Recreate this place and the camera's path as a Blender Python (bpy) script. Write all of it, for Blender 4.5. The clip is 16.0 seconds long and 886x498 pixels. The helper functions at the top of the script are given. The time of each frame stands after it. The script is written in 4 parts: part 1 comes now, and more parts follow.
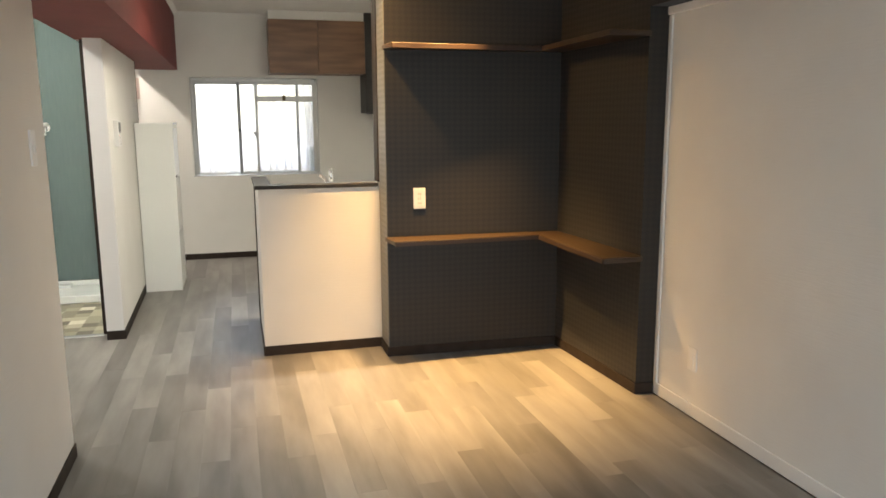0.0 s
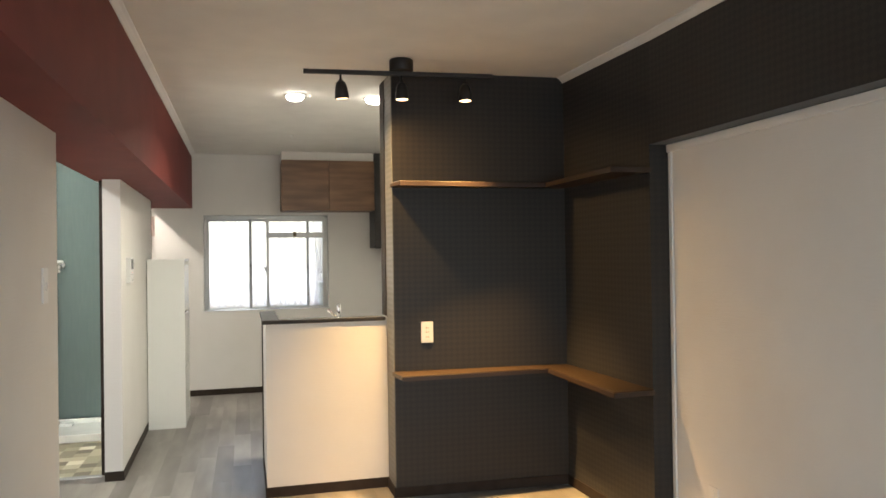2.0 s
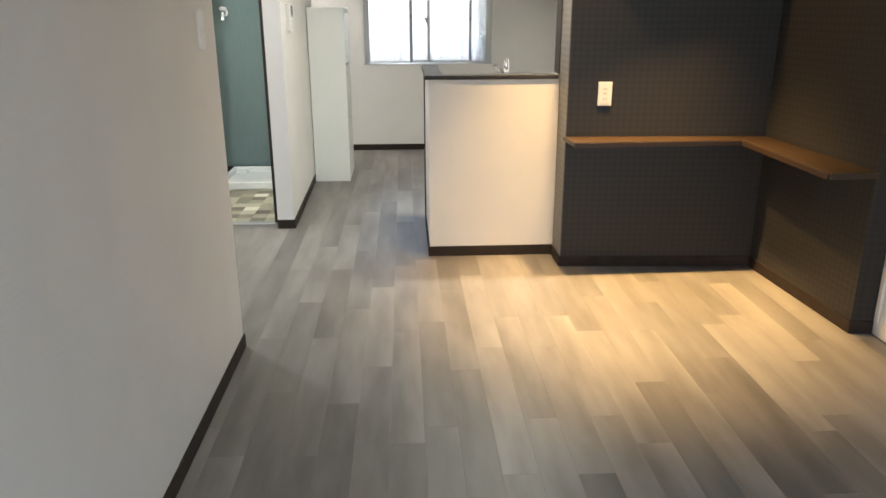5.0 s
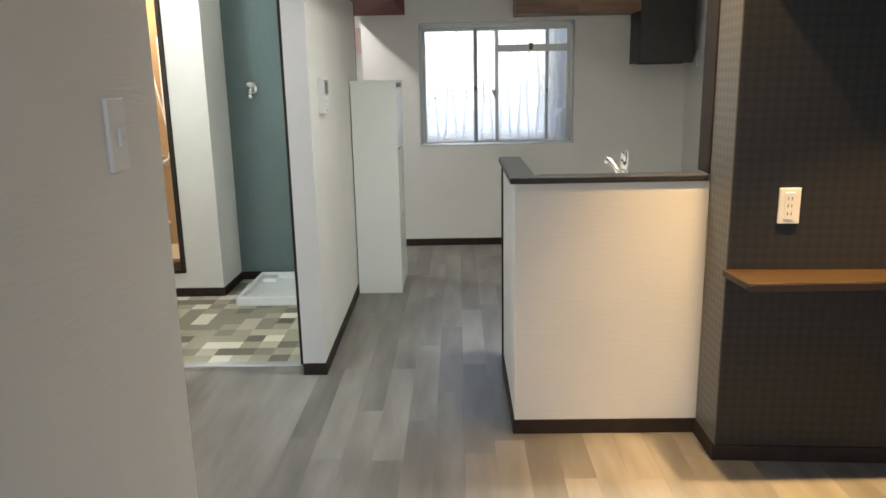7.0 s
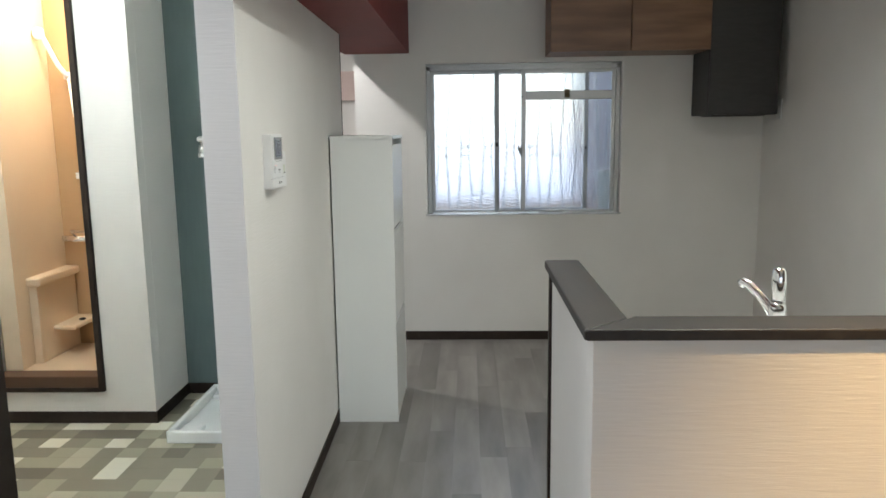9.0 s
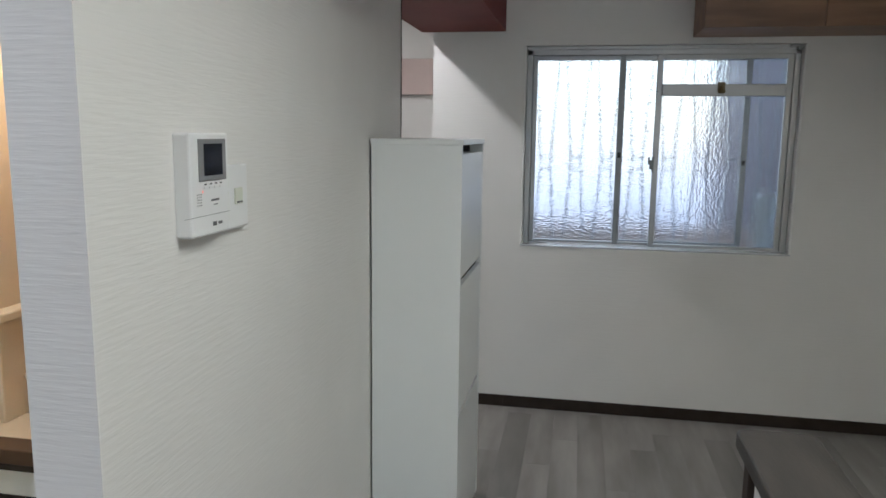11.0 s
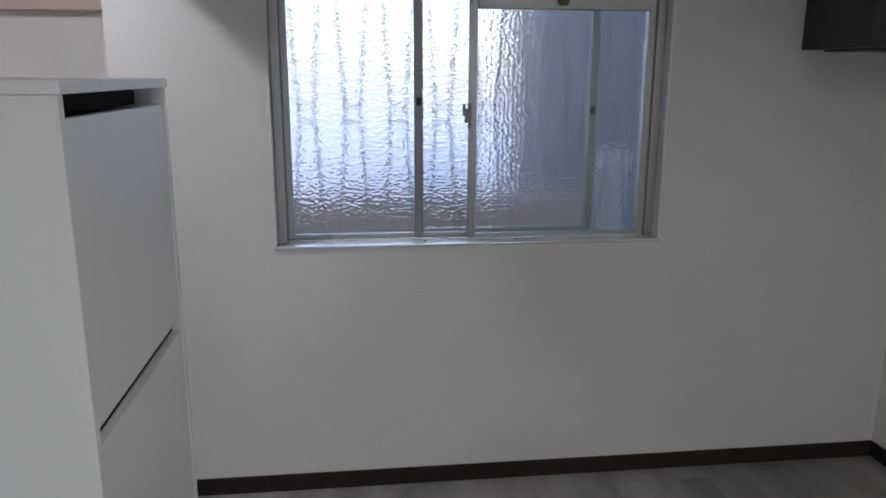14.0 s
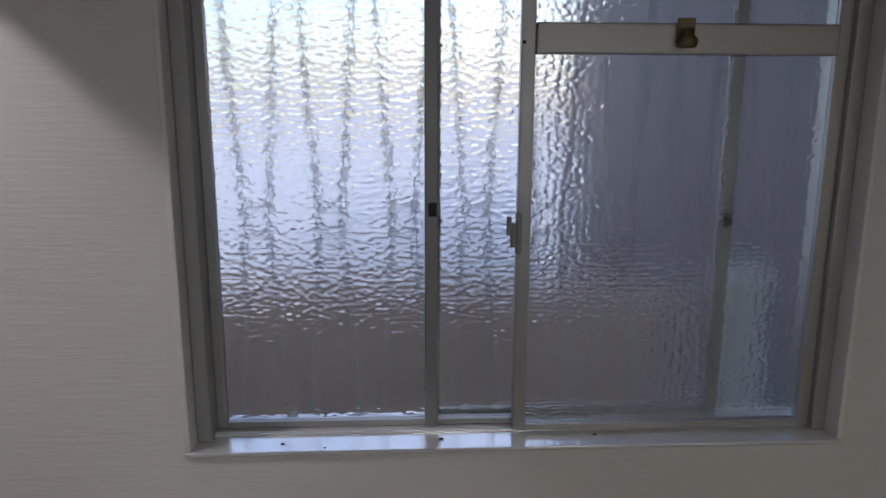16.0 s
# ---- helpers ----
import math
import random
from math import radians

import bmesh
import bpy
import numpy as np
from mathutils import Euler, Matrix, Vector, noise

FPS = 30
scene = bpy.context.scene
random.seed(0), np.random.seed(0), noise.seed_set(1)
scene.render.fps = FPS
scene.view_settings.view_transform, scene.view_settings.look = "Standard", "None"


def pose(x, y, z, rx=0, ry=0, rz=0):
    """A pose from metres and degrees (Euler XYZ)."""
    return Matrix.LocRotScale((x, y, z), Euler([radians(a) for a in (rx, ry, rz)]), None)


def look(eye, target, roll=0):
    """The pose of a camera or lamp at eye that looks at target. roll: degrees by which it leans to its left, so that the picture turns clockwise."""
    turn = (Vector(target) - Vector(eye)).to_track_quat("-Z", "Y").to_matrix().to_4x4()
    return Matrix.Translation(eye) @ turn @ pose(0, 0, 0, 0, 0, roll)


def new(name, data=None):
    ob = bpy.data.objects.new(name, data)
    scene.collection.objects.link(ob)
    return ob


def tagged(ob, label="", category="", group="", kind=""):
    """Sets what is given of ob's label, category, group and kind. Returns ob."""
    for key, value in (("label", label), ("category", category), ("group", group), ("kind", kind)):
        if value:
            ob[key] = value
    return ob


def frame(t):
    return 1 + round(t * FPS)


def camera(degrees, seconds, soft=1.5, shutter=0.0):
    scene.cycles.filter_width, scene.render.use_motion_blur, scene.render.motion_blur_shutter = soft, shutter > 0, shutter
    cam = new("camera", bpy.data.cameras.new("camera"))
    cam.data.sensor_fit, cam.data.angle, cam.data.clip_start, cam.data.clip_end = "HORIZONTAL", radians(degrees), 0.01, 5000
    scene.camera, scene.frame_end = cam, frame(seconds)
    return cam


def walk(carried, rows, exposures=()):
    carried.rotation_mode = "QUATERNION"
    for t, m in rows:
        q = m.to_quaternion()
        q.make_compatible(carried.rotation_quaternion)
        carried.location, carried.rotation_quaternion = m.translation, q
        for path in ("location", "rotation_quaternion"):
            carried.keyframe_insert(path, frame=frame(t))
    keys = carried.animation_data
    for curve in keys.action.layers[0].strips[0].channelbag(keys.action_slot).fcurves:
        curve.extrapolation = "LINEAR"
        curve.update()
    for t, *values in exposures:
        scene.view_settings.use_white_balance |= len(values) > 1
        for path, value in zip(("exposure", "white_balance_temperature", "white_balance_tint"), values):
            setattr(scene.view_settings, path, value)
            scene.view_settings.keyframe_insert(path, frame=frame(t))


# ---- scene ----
cam = camera(61.9, 16.0, soft=1.6)
PATH = [
    (0, (0.078, 0.208, 1.408), (0.608, 2.107, 1.067), -0.3),
    (0.5, (0.087, 0.205, 1.421), (0.61, 2.127, 1.249), -0.8),
    (1, (0.09, 0.21, 1.427), (0.612, 2.139, 1.365), -0.8),
    (1.5, (0.093, 0.208, 1.428), (0.61, 2.14, 1.439), -0.8),
    (2, (0.086, 0.21, 1.412), (0.604, 2.142, 1.428), -0.8),
    (2.5, (0.08, 0.19, 1.395), (0.582, 2.122, 1.277), -0.9),
    (3, (0.08, 0.184, 1.385), (0.583, 2.098, 1.098), -0.7),
    (3.5, (0.095, 0.19, 1.385), (0.575, 2.072, 0.908), -0.6),
    (4, (0.103, 0.219, 1.388), (0.483, 2.09, 0.795), 0.2),
    (4.5, (0.089, 0.334, 1.378), (0.287, 2.224, 0.754), 0.8),
    (7, (-0.014, 1.92, 1.404), (-0.059, 3.87, 0.957), -1.2),
    (7.5, (-0.026, 2.275, 1.412), (-0.124, 4.233, 1.011), -0.1),
    (8, (-0.086, 2.617, 1.424), (-0.15, 4.582, 1.051), -0.9),
    (10.5, (0.028, 4.166, 1.432), (-0.168, 6.138, 1.162), 0.9),
    (11, (-0.039, 4.451, 1.429), (-0.399, 6.393, 1.118), 0.7),
    (11.5, (-0.069, 4.660, 1.424), (-0.515, 6.579, 1.079), -0.3),
    (12, (-0.091, 4.889, 1.428), (-0.613, 6.785, 1.060), -0.3),
    (12.5, (-0.092, 5.110, 1.420), (-0.481, 7.026, 1.003), -1.3),
    (13, (-0.164, 5.372, 1.434), (-0.232, 7.317, 0.974), -1.1),
    (13.5, (-0.116, 5.607, 1.424), (0.007, 7.549, 0.964), -0.6),
    (14, (-0.071, 5.831, 1.415), (0.161, 7.763, 0.955), 0.2),
    (14.5, (-0.067, 6.114, 1.441), (0.265, 8.036, 1.001), -0.4),
    (15, (-0.045, 6.359, 1.492), (0.334, 8.258, 0.992), 0.4),
    (15.5, (0.076, 6.629, 1.545), (0.264, 8.561, 1.06), 0.6),
    (16, (0.089, 6.87, 1.551), (0.191, 8.824, 1.134), 0.2),
]

EXPOSURES = [(0.0, 2.10, 6950, 10), (3.0, 2.12, 6750, 10), (4.5, 2.14, 6450, 9), (7.0, 1.68, 6180, 8), (8.0, 1.66, 6100, 8), (10.5, 1.50, 5800, 9),
             (11.5, 1.24, 5680, 10), (12.5, 1.20, 5540, 12), (14.0, 1.18, 5640, 16), (15.0, 1.12, 5900, 17), (15.5, 1.00, 5970, 17), (16.0, 0.70, 6060, 17)]
walk(cam, [(t, look(eye, target, roll)) for t, eye, target, roll in PATH], EXPOSURES)

# ---- world and lamps ----
world = bpy.data.worlds.new("sky")
scene.world = world
world.use_nodes = True
wn = world.node_tree.nodes
sky = wn.new("ShaderNodeTexSky")
sky.sky_type, sky.sun_disc = "NISHITA", False
sky.sun_elevation, sky.sun_rotation = radians(55), radians(40)
sky.air_density, sky.dust_density = 1.0, 1.8
wn["Background"].inputs["Strength"].default_value = 0.15
world.node_tree.links.new(sky.outputs[0], wn["Background"].inputs["Color"])


def lamp(name, kind, m, energy, color, **more):
    data = bpy.data.lights.new(name, kind)
    data.energy, data.color = energy, color
    if kind == "AREA":
        data.shape = more.get("shape", "RECTANGLE")
        data.size, data.size_y = more["size"], more.get("size_y", more["size"])
        data.spread = radians(more.get("spread", 180))
    else:
        data.shadow_soft_size = more.get("soft", 0.03)
    if kind == "SPOT":
        data.spot_size, data.spot_blend = radians(more["cone"]), more["blend"]
    if kind == "SUN":
        data.angle = radians(more["angle"])
    ob = new(name, data)
    ob.matrix_world = m
    return ob


NEUTRAL, WARM, AMBER, DAY = (0.99, 0.96, 0.83), (1.0, 0.60, 0.23), (1.0, 0.83, 0.60), (0.88, 0.94, 1.0)
lamp("sun", "SUN", look((0, 0, 0), (-0.37, -0.44, -0.82)), 0.6, (1.0, 0.97, 0.92), angle=25)
# daylight from the balcony windows behind the walker
lamp("balcony_daylight", "AREA", look((0.72, -1.72, 1.1), (0.72, 5, 1.1)), 9.6, DAY, size=2.3, size_y=1.7)
# kitchen downlights
for dx in (0.42, 0.95):
    lamp("downlight_lamp", "AREA", look((dx, 5.21, 2.448), (dx, 5.21, 0)), 4.5, NEUTRAL, shape="DISK", size=0.11, spread=150)
# the three spots of the track
# x, y, lean in x and y, power, cone, fade
SPOTS = ((0.597, 4.210, 0.70, 0.14, 19, 118, 1.0), (0.929, 4.185, 0.08, -0.04, 80, 76, 1.0), (1.283, 4.155, 0.0, -0.08, 122, 66, 1.0))
for sx, sy, ax, ay, power, cone, fade in SPOTS:
    aim = Vector((ax, ay, -1)).normalized()
    face = Vector((sx, sy, 2.365)) + Vector((ax * 0.12, ay * 0.6, -1)).normalized() * 0.105
    lamp("spot_lamp", "SPOT", look(face, face + aim), power, WARM, cone=cone, blend=fade, soft=0.022)
lamp("washroom_lamp", "POINT", pose(-1.94, 5.9, 2.31), 8.4, (0.95, 1.0, 0.95), soft=0.045)
lamp("bathroom_lamp", "POINT", pose(-1.98, 7.0, 2.15), 6.5, AMBER, soft=0.08)
lamp("entrance_lamp", "AREA", look((-1.3, 7.72, 2.36), (-1.3, 7.72, 0)), 7.0, (1.0, 0.92, 0.85), shape="DISK", size=0.10)
# hall fill before the washroom, added to brighten its walls; source unseen
lamp("hall_fill_lamp", "AREA", look((-1.5, 4.35, 2.44), (-1.5, 4.35, 0)), 5.0, (0.95, 0.97, 1.0), shape="DISK", size=0.2)


# ---- materials ----
def material(name, color, rough=0.5, metal=0.0, color2=None, scale=6.0, stretch=(1, 1, 1), grain=0.0, grain_scale=80.0,
             grain_stretch=(1, 1, 1), spec=0.5, random_tint=0.0, detail=4.0, offset=False, rough_var=0.0):
    """Two-scale procedural surface: broad mottling between two colours and a fine bump."""
    mat = bpy.data.materials.new(name)
    mat.use_nodes = True
    nodes, link = mat.node_tree.nodes, mat.node_tree.links.new
    bsdf = nodes["Principled BSDF"]
    bsdf.inputs["Roughness"].default_value, bsdf.inputs["Metallic"].default_value = rough, metal
    bsdf.inputs["Specular IOR Level"].default_value = spec
    coord = nodes.new("ShaderNodeTexCoord")
    place = coord.outputs["Object"]
    info = nodes.new("ShaderNodeObjectInfo")
    if offset:
        add = nodes.new("ShaderNodeVectorMath")
        add.operation = "MULTIPLY_ADD"
        link(info.outputs["Random"], add.inputs[0])
        add.inputs[1].default_value = (37.0, 53.0, 11.0)
        link(place, add.inputs[2])
        place = add.outputs[0]

    def noise_of(s, st, d):
        mapping = nodes.new("ShaderNodeMapping")
        mapping.inputs["Scale"].default_value = st
        link(place, mapping.inputs["Vector"])
        tex = nodes.new("ShaderNodeTexNoise")
        tex.inputs["Scale"].default_value, tex.inputs["Detail"].default_value = s, d
        link(mapping.outputs[0], tex.inputs["Vector"])
        return tex.outputs["Fac"]

    broad = noise_of(scale, stretch, detail)
    ramp = nodes.new("ShaderNodeValToRGB")
    ramp.color_ramp.elements[0].position, ramp.color_ramp.elements[1].position = 0.3, 0.7
    ramp.color_ramp.elements[0].color = (*color, 1)
    ramp.color_ramp.elements[1].color = (*(color2 or [min(1, c * 1.08) for c in color]), 1)
    link(broad, ramp.inputs["Fac"])
    out = ramp.outputs["Color"]
    if random_tint:
        hsv = nodes.new("ShaderNodeHueSaturation")
        span = nodes.new("ShaderNodeMapRange")
        span.inputs["To Min"].default_value, span.inputs["To Max"].default_value = 1 - random_tint, 1 + random_tint
        link(info.outputs["Random"], span.inputs["Value"])
        link(span.outputs[0], hsv.inputs["Value"])
        link(out, hsv.inputs["Color"])
        out = hsv.outputs["Color"]
    link(out, bsdf.inputs["Base Color"])
    if rough_var:
        rr = nodes.new("ShaderNodeMapRange")
        rr.inputs["To Min"].default_value, rr.inputs["To Max"].default_value = rough - rough_var, rough + rough_var
        link(broad, rr.inputs["Value"])
        link(rr.outputs[0], bsdf.inputs["Roughness"])
    if grain:
        bump = nodes.new("ShaderNodeBump")
        bump.inputs["Strength"].default_value, bump.inputs["Distance"].default_value = grain, 0.002
        link(noise_of(grain_scale, grain_stretch, 3.0), bump.inputs["Height"])
        link(bump.outputs[0], bsdf.inputs["Normal"])
    return mat


RIPPLE = dict(grain=0.47, grain_scale=13.0, grain_stretch=(1, 1, 12.5))
M_WALL = material("white_wallpaper", (0.76, 0.745, 0.715), 0.75, color2=(0.80, 0.785, 0.755), scale=3, **RIPPLE)
M_CEIL = material("ceiling_paper", (0.78, 0.765, 0.735), 0.8, scale=4, grain=0.3, grain_scale=120)
M_RED = material("brick_red_wallpaper", (0.160, 0.030, 0.026), 0.65, spec=0.3, color2=(0.19, 0.037, 0.032), scale=5, grain=0.35, grain_scale=160)
M_GREEN = material("sage_green_wallpaper", (0.122, 0.172, 0.175), 0.6, color2=(0.134, 0.186, 0.187), scale=9, stretch=(6, 6, 0.7), grain=0.4, grain_scale=90, grain_stretch=(3, 3, 0.3))
M_TRIM = material("dark_brown_trim", (0.030, 0.0225, 0.0185), 0.55, color2=(0.044, 0.033, 0.027), spec=0.12, scale=12, stretch=(1, 1, 1), grain=0.2, grain_scale=120)
M_WHITE_TRIM = material("white_trim", (0.80, 0.79, 0.77), 0.45, scale=5, grain=0.1)
M_PLANK = material("grey_oak_plank", (0.150, 0.140, 0.129), 0.42, color2=(0.265, 0.250, 0.234), scale=3.0, stretch=(3.2, 0.55, 3.2), grain=0.14, grain_scale=30,
                   grain_stretch=(9, 0.5, 9), random_tint=0.25, offset=True, detail=6, rough_var=0.08)
M_SILL = material("polished_aluminium_sill", (0.86, 0.88, 0.90), 0.16, metal=0.5, scale=5)
M_SUBFLOOR = material("floor_joint", (0.16, 0.148, 0.135), 0.8)
M_SHELF = material("walnut_shelf", (0.022, 0.013, 0.0065), 0.42, color2=(0.042, 0.024, 0.011), scale=5, stretch=(1, 8, 8), grain=0.2, grain_scale=40, grain_stretch=(1, 8, 8))
M_SHELF_EDGE = material("dark_shelf_edge", (0.035, 0.022, 0.016), 0.4)
M_CABINET_WOOD = material("walnut_cabinet", (0.150, 0.076, 0.038), 0.4, color2=(0.27, 0.145, 0.076), scale=3.2, stretch=(0.7, 4, 5.5), grain=0.2, grain_scale=30, grain_stretch=(0.6, 6, 10), random_tint=0.12, offset=True)
M_SLAB = material("dark_wood_slab", (0.020, 0.017, 0.0148), 0.55, color2=(0.044, 0.0375, 0.0325), spec=0.4, scale=5, stretch=(7, 1.2, 7), grain=0.2, grain_scale=40, grain_stretch=(8, 1, 8), rough_var=0.06, random_tint=0.22, offset=True)
M_HOOD = material("charcoal_laminate", (0.035, 0.034, 0.033), 0.5, color2=(0.045, 0.043, 0.042), scale=14, stretch=(1, 1, 4))
M_BLACK = material("matt_black_metal", (0.016, 0.015, 0.015), 0.45, metal=0.0)
M_PLASTIC = material("white_plastic", (0.80, 0.80, 0.79), 0.35, scale=4)
M_LAMINATE = material("white_laminate", (0.77, 0.78, 0.76), 0.32, color2=(0.80, 0.81, 0.79), scale=3)
M_PLASTIC_GREY = material("grey_bezel", (0.22, 0.22, 0.22), 0.4)
M_INK = material("grey_print", (0.12, 0.12, 0.125), 0.5)
M_LABEL = material("pale_label", (0.68, 0.70, 0.60), 0.45)
M_SCREEN = material("dark_screen", (0.012, 0.012, 0.013), 0.12)
M_DARKGAP = material("shadow_gap", (0.02, 0.02, 0.02), 0.8)
M_CHROME = material("chrome", (0.82, 0.83, 0.84), 0.08, metal=1.0)
M_STEEL = material("brushed_steel", (0.58, 0.59, 0.60), 0.25, metal=1.0, scale=8, stretch=(1, 20, 20))
M_ALU = material("anodised_aluminium", (0.44, 0.44, 0.43), 0.38, metal=0.6, scale=9, grain=0.1)
M_ALU_DARK = material("weathered_aluminium", (0.30, 0.31, 0.31), 0.45, metal=0.4, scale=9)
M_BRASS = material("tarnished_brass", (0.20, 0.16, 0.09), 0.4, metal=0.7)
M_PAN = material("glossy_white_pan", (0.80, 0.82, 0.81), 0.2)
M_BATH = material("cream_bath_panel", (0.72, 0.58, 0.42), 0.3, color2=(0.76, 0.62, 0.46), scale=3)
M_BATH_ACCENT = material("tan_bath_panel", (0.46, 0.30, 0.16), 0.3, color2=(0.50, 0.33, 0.18), scale=3)
M_BRASS_SILL = material("brown_sill", (0.11, 0.06, 0.035), 0.4)
M_TILE = material("mosaic_vinyl_square", (0.24, 0.22, 0.17), 0.5, color2=(0.30, 0.28, 0.22), scale=8, random_tint=0.0, offset=True, grain=0.15)
M_PINK = material("pale_pink_panel", (0.60, 0.48, 0.44), 0.6)
M_CONCRETE = material("neighbour_wall", (0.255, 0.222, 0.212), 0.9, color2=(0.32, 0.272, 0.258), scale=2, grain=0.3)
M_PALE = material("pale_blue_render", (0.70, 0.705, 0.71), 0.9, color2=(0.70, 0.71, 0.72), scale=2, grain=0.3)
M_MUD = material("pinkish_render_wall", (0.53, 0.425, 0.36), 0.9, color2=(0.59, 0.475, 0.405), scale=2, grain=0.3)
M_GROUND = material("concrete_ground", (0.56, 0.57, 0.58), 0.9, scale=2)
M_PIPE = material("pale_pvc_pipe", (0.66, 0.70, 0.68), 0.45)
M_GRILLE = material("grey_grille_bar", (0.38, 0.40, 0.42), 0.5)


def emissive(name, color, strength):
    mat = material(name, color, 0.5)
    bsdf = mat.node_tree.nodes["Principled BSDF"]
    bsdf.inputs["Emission Color"].default_value, bsdf.inputs["Emission Strength"].default_value = (*color, 1), strength
    return mat


M_GLOW = emissive("lamp_glow", (1.0, 0.95, 0.86), 8.0)
M_LED = emissive("red_indicator", (1.0, 0.12, 0.10), 1.2)
M_GLOW_WARM = emissive("warm_lamp_glow", (1.0, 0.66, 0.36), 1.6)

# every washroom square takes one of five muted shades at random
tile_nodes, tile_links = M_TILE.node_tree.nodes, M_TILE.node_tree.links
tile_info = tile_nodes.new("ShaderNodeObjectInfo")
tile_ramp = tile_nodes.new("ShaderNodeValToRGB")
tile_ramp.color_ramp.interpolation = "CONSTANT"
SHADES = ((0.0, (0.165, 0.148, 0.112)), (0.14, (0.26, 0.24, 0.178)), (0.38, (0.37, 0.345, 0.255)), (0.62, (0.50, 0.475, 0.37)), (0.80, (0.76, 0.74, 0.63)))
while len(tile_ramp.color_ramp.elements) < len(SHADES):
    tile_ramp.color_ramp.elements.new(0.5)
for el, (at, shade) in zip(tile_ramp.color_ramp.elements, SHADES):
    el.position, el.color = at, (*shade, 1)
tile_links.new(tile_info.outputs["Random"], tile_ramp.inputs["Fac"])
tile_links.new(tile_ramp.outputs["Color"], tile_nodes["Principled BSDF"].inputs["Base Color"])


def woven_pattern(name, dark, light):
    """Wallpaper with a small woven diamond motif."""
    mat = material(name, dark, 0.5)
    nodes, link = mat.node_tree.nodes, mat.node_tree.links.new
    bsdf = nodes["Principled BSDF"]
    coord = nodes.new("ShaderNodeTexCoord")
    split = nodes.new("ShaderNodeSeparateXYZ")
    link(coord.outputs["Object"], split.inputs[0])

    def calc(op, a, b):
        n = nodes.new("ShaderNodeMath")
        n.operation = op
        for k, v in enumerate((a, b)):
            if isinstance(v, float):
                n.inputs[k].default_value = v
            else:
                link(v, n.inputs[k])
        return n.outputs[0]

    across = calc("ADD", split.outputs["X"], split.outputs["Y"])
    u, v = calc("ADD", across, split.outputs["Z"]), calc("SUBTRACT", across, split.outputs["Z"])
    join = nodes.new("ShaderNodeCombineXYZ")
    link(u, join.inputs[0]), link(v, join.inputs[1])
    join.inputs[2].default_value = 0.005
    check = nodes.new("ShaderNodeTexChecker")
    check.inputs["Scale"].default_value = 30.0
    check.inputs["Color1"].default_value, check.inputs["Color2"].default_value = (*dark, 1), (*light, 1)
    bsdf.inputs["Specular IOR Level"].default_value = 0.35
    bsdf.inputs["Sheen Weight"].default_value, bsdf.inputs["Sheen Roughness"].default_value = 0.10, 0.4
    link(join.outputs[0], check.inputs["Vector"])
    link(check.outputs["Color"], bsdf.inputs["Base Color"])
    rr = nodes.new("ShaderNodeMapRange")
    rr.inputs["To Min"].default_value, rr.inputs["To Max"].default_value = 0.44, 0.50
    link(check.outputs["Fac"], rr.inputs["Value"])
    link(rr.outputs[0], bsdf.inputs["Roughness"])
    fine = nodes.new("ShaderNodeTexNoise")
    fine.inputs["Scale"].default_value = 300.0
    link(coord.outputs["Object"], fine.inputs["Vector"])
    bump = nodes.new("ShaderNodeBump")
    bump.inputs["Strength"].default_value, bump.inputs["Distance"].default_value = 0.05, 0.0004
    link(fine.outputs["Fac"], bump.inputs["Height"])
    link(bump.outputs[0], bsdf.inputs["Normal"])
    return mat


M_DARK = woven_pattern("charcoal_patterned_wallpaper", (0.0206, 0.0198, 0.0198), (0.0270, 0.0246, 0.0226))
# taupe copy of the charcoal paper, with light on it put into the colour
M_DARK_LIT = woven_pattern("charcoal_wallpaper_lit_copy", (0.104, 0.103, 0.097), (0.126, 0.124, 0.116))


def hammered_glass():
    mat = bpy.data.materials.new("hammered_glass")
    mat.use_nodes = True
    nodes, link = mat.node_tree.nodes, mat.node_tree.links.new
    bsdf = nodes["Principled BSDF"]
    bsdf.inputs["Base Color"].default_value = (0.94, 0.96, 0.96, 1)
    bsdf.inputs["Roughness"].default_value, bsdf.inputs["IOR"].default_value = 0.20, 1.45
    bsdf.inputs["Transmission Weight"].default_value = 1.0
    coord = nodes.new("ShaderNodeTexCoord")
    cells = nodes.new("ShaderNodeTexVoronoi")
    cells.feature = "SMOOTH_F1"
    cells.inputs["Scale"].default_value = 80.0
    cells.inputs["Smoothness"].default_value = 0.4
    cells.inputs["Randomness"].default_value = 0.6
    mapping = nodes.new("ShaderNodeMapping")
    mapping.inputs["Scale"].default_value = (0.85, 0.85, 1.25)
    link(coord.outputs["Object"], mapping.inputs[0])
    link(mapping.outputs[0], cells.inputs["Vector"])
    bump = nodes.new("ShaderNodeBump")
    bump.inputs["Strength"].default_value, bump.inputs["Distance"].default_value = 1.0, 0.0028
    link(cells.outputs["Distance"], bump.inputs["Height"])
    link(bump.outputs[0], bsdf.inputs["Normal"])
    return mat


M_GLASS = hammered_glass()


# ---- mesh helpers ----
ORIGIN = {}


def bm_box(bm, lo, hi, bevel=0.0):
    """Adds a box between two corners, with bevelled edges if asked."""
    made = bmesh.ops.create_cube(bm, size=1.0)["verts"]
    lo, hi = Vector(lo), Vector(hi)
    for v in made:
        v.co = Vector([(a + b) / 2 + c * (b - a) for a, b, c in zip(lo, hi, v.co)])
    if bevel:
        edges = list({e for v in made for e in v.link_edges})
        bmesh.ops.bevel(bm, geom=edges, offset=bevel, segments=2, affect="EDGES", profile=0.5)
    return bm


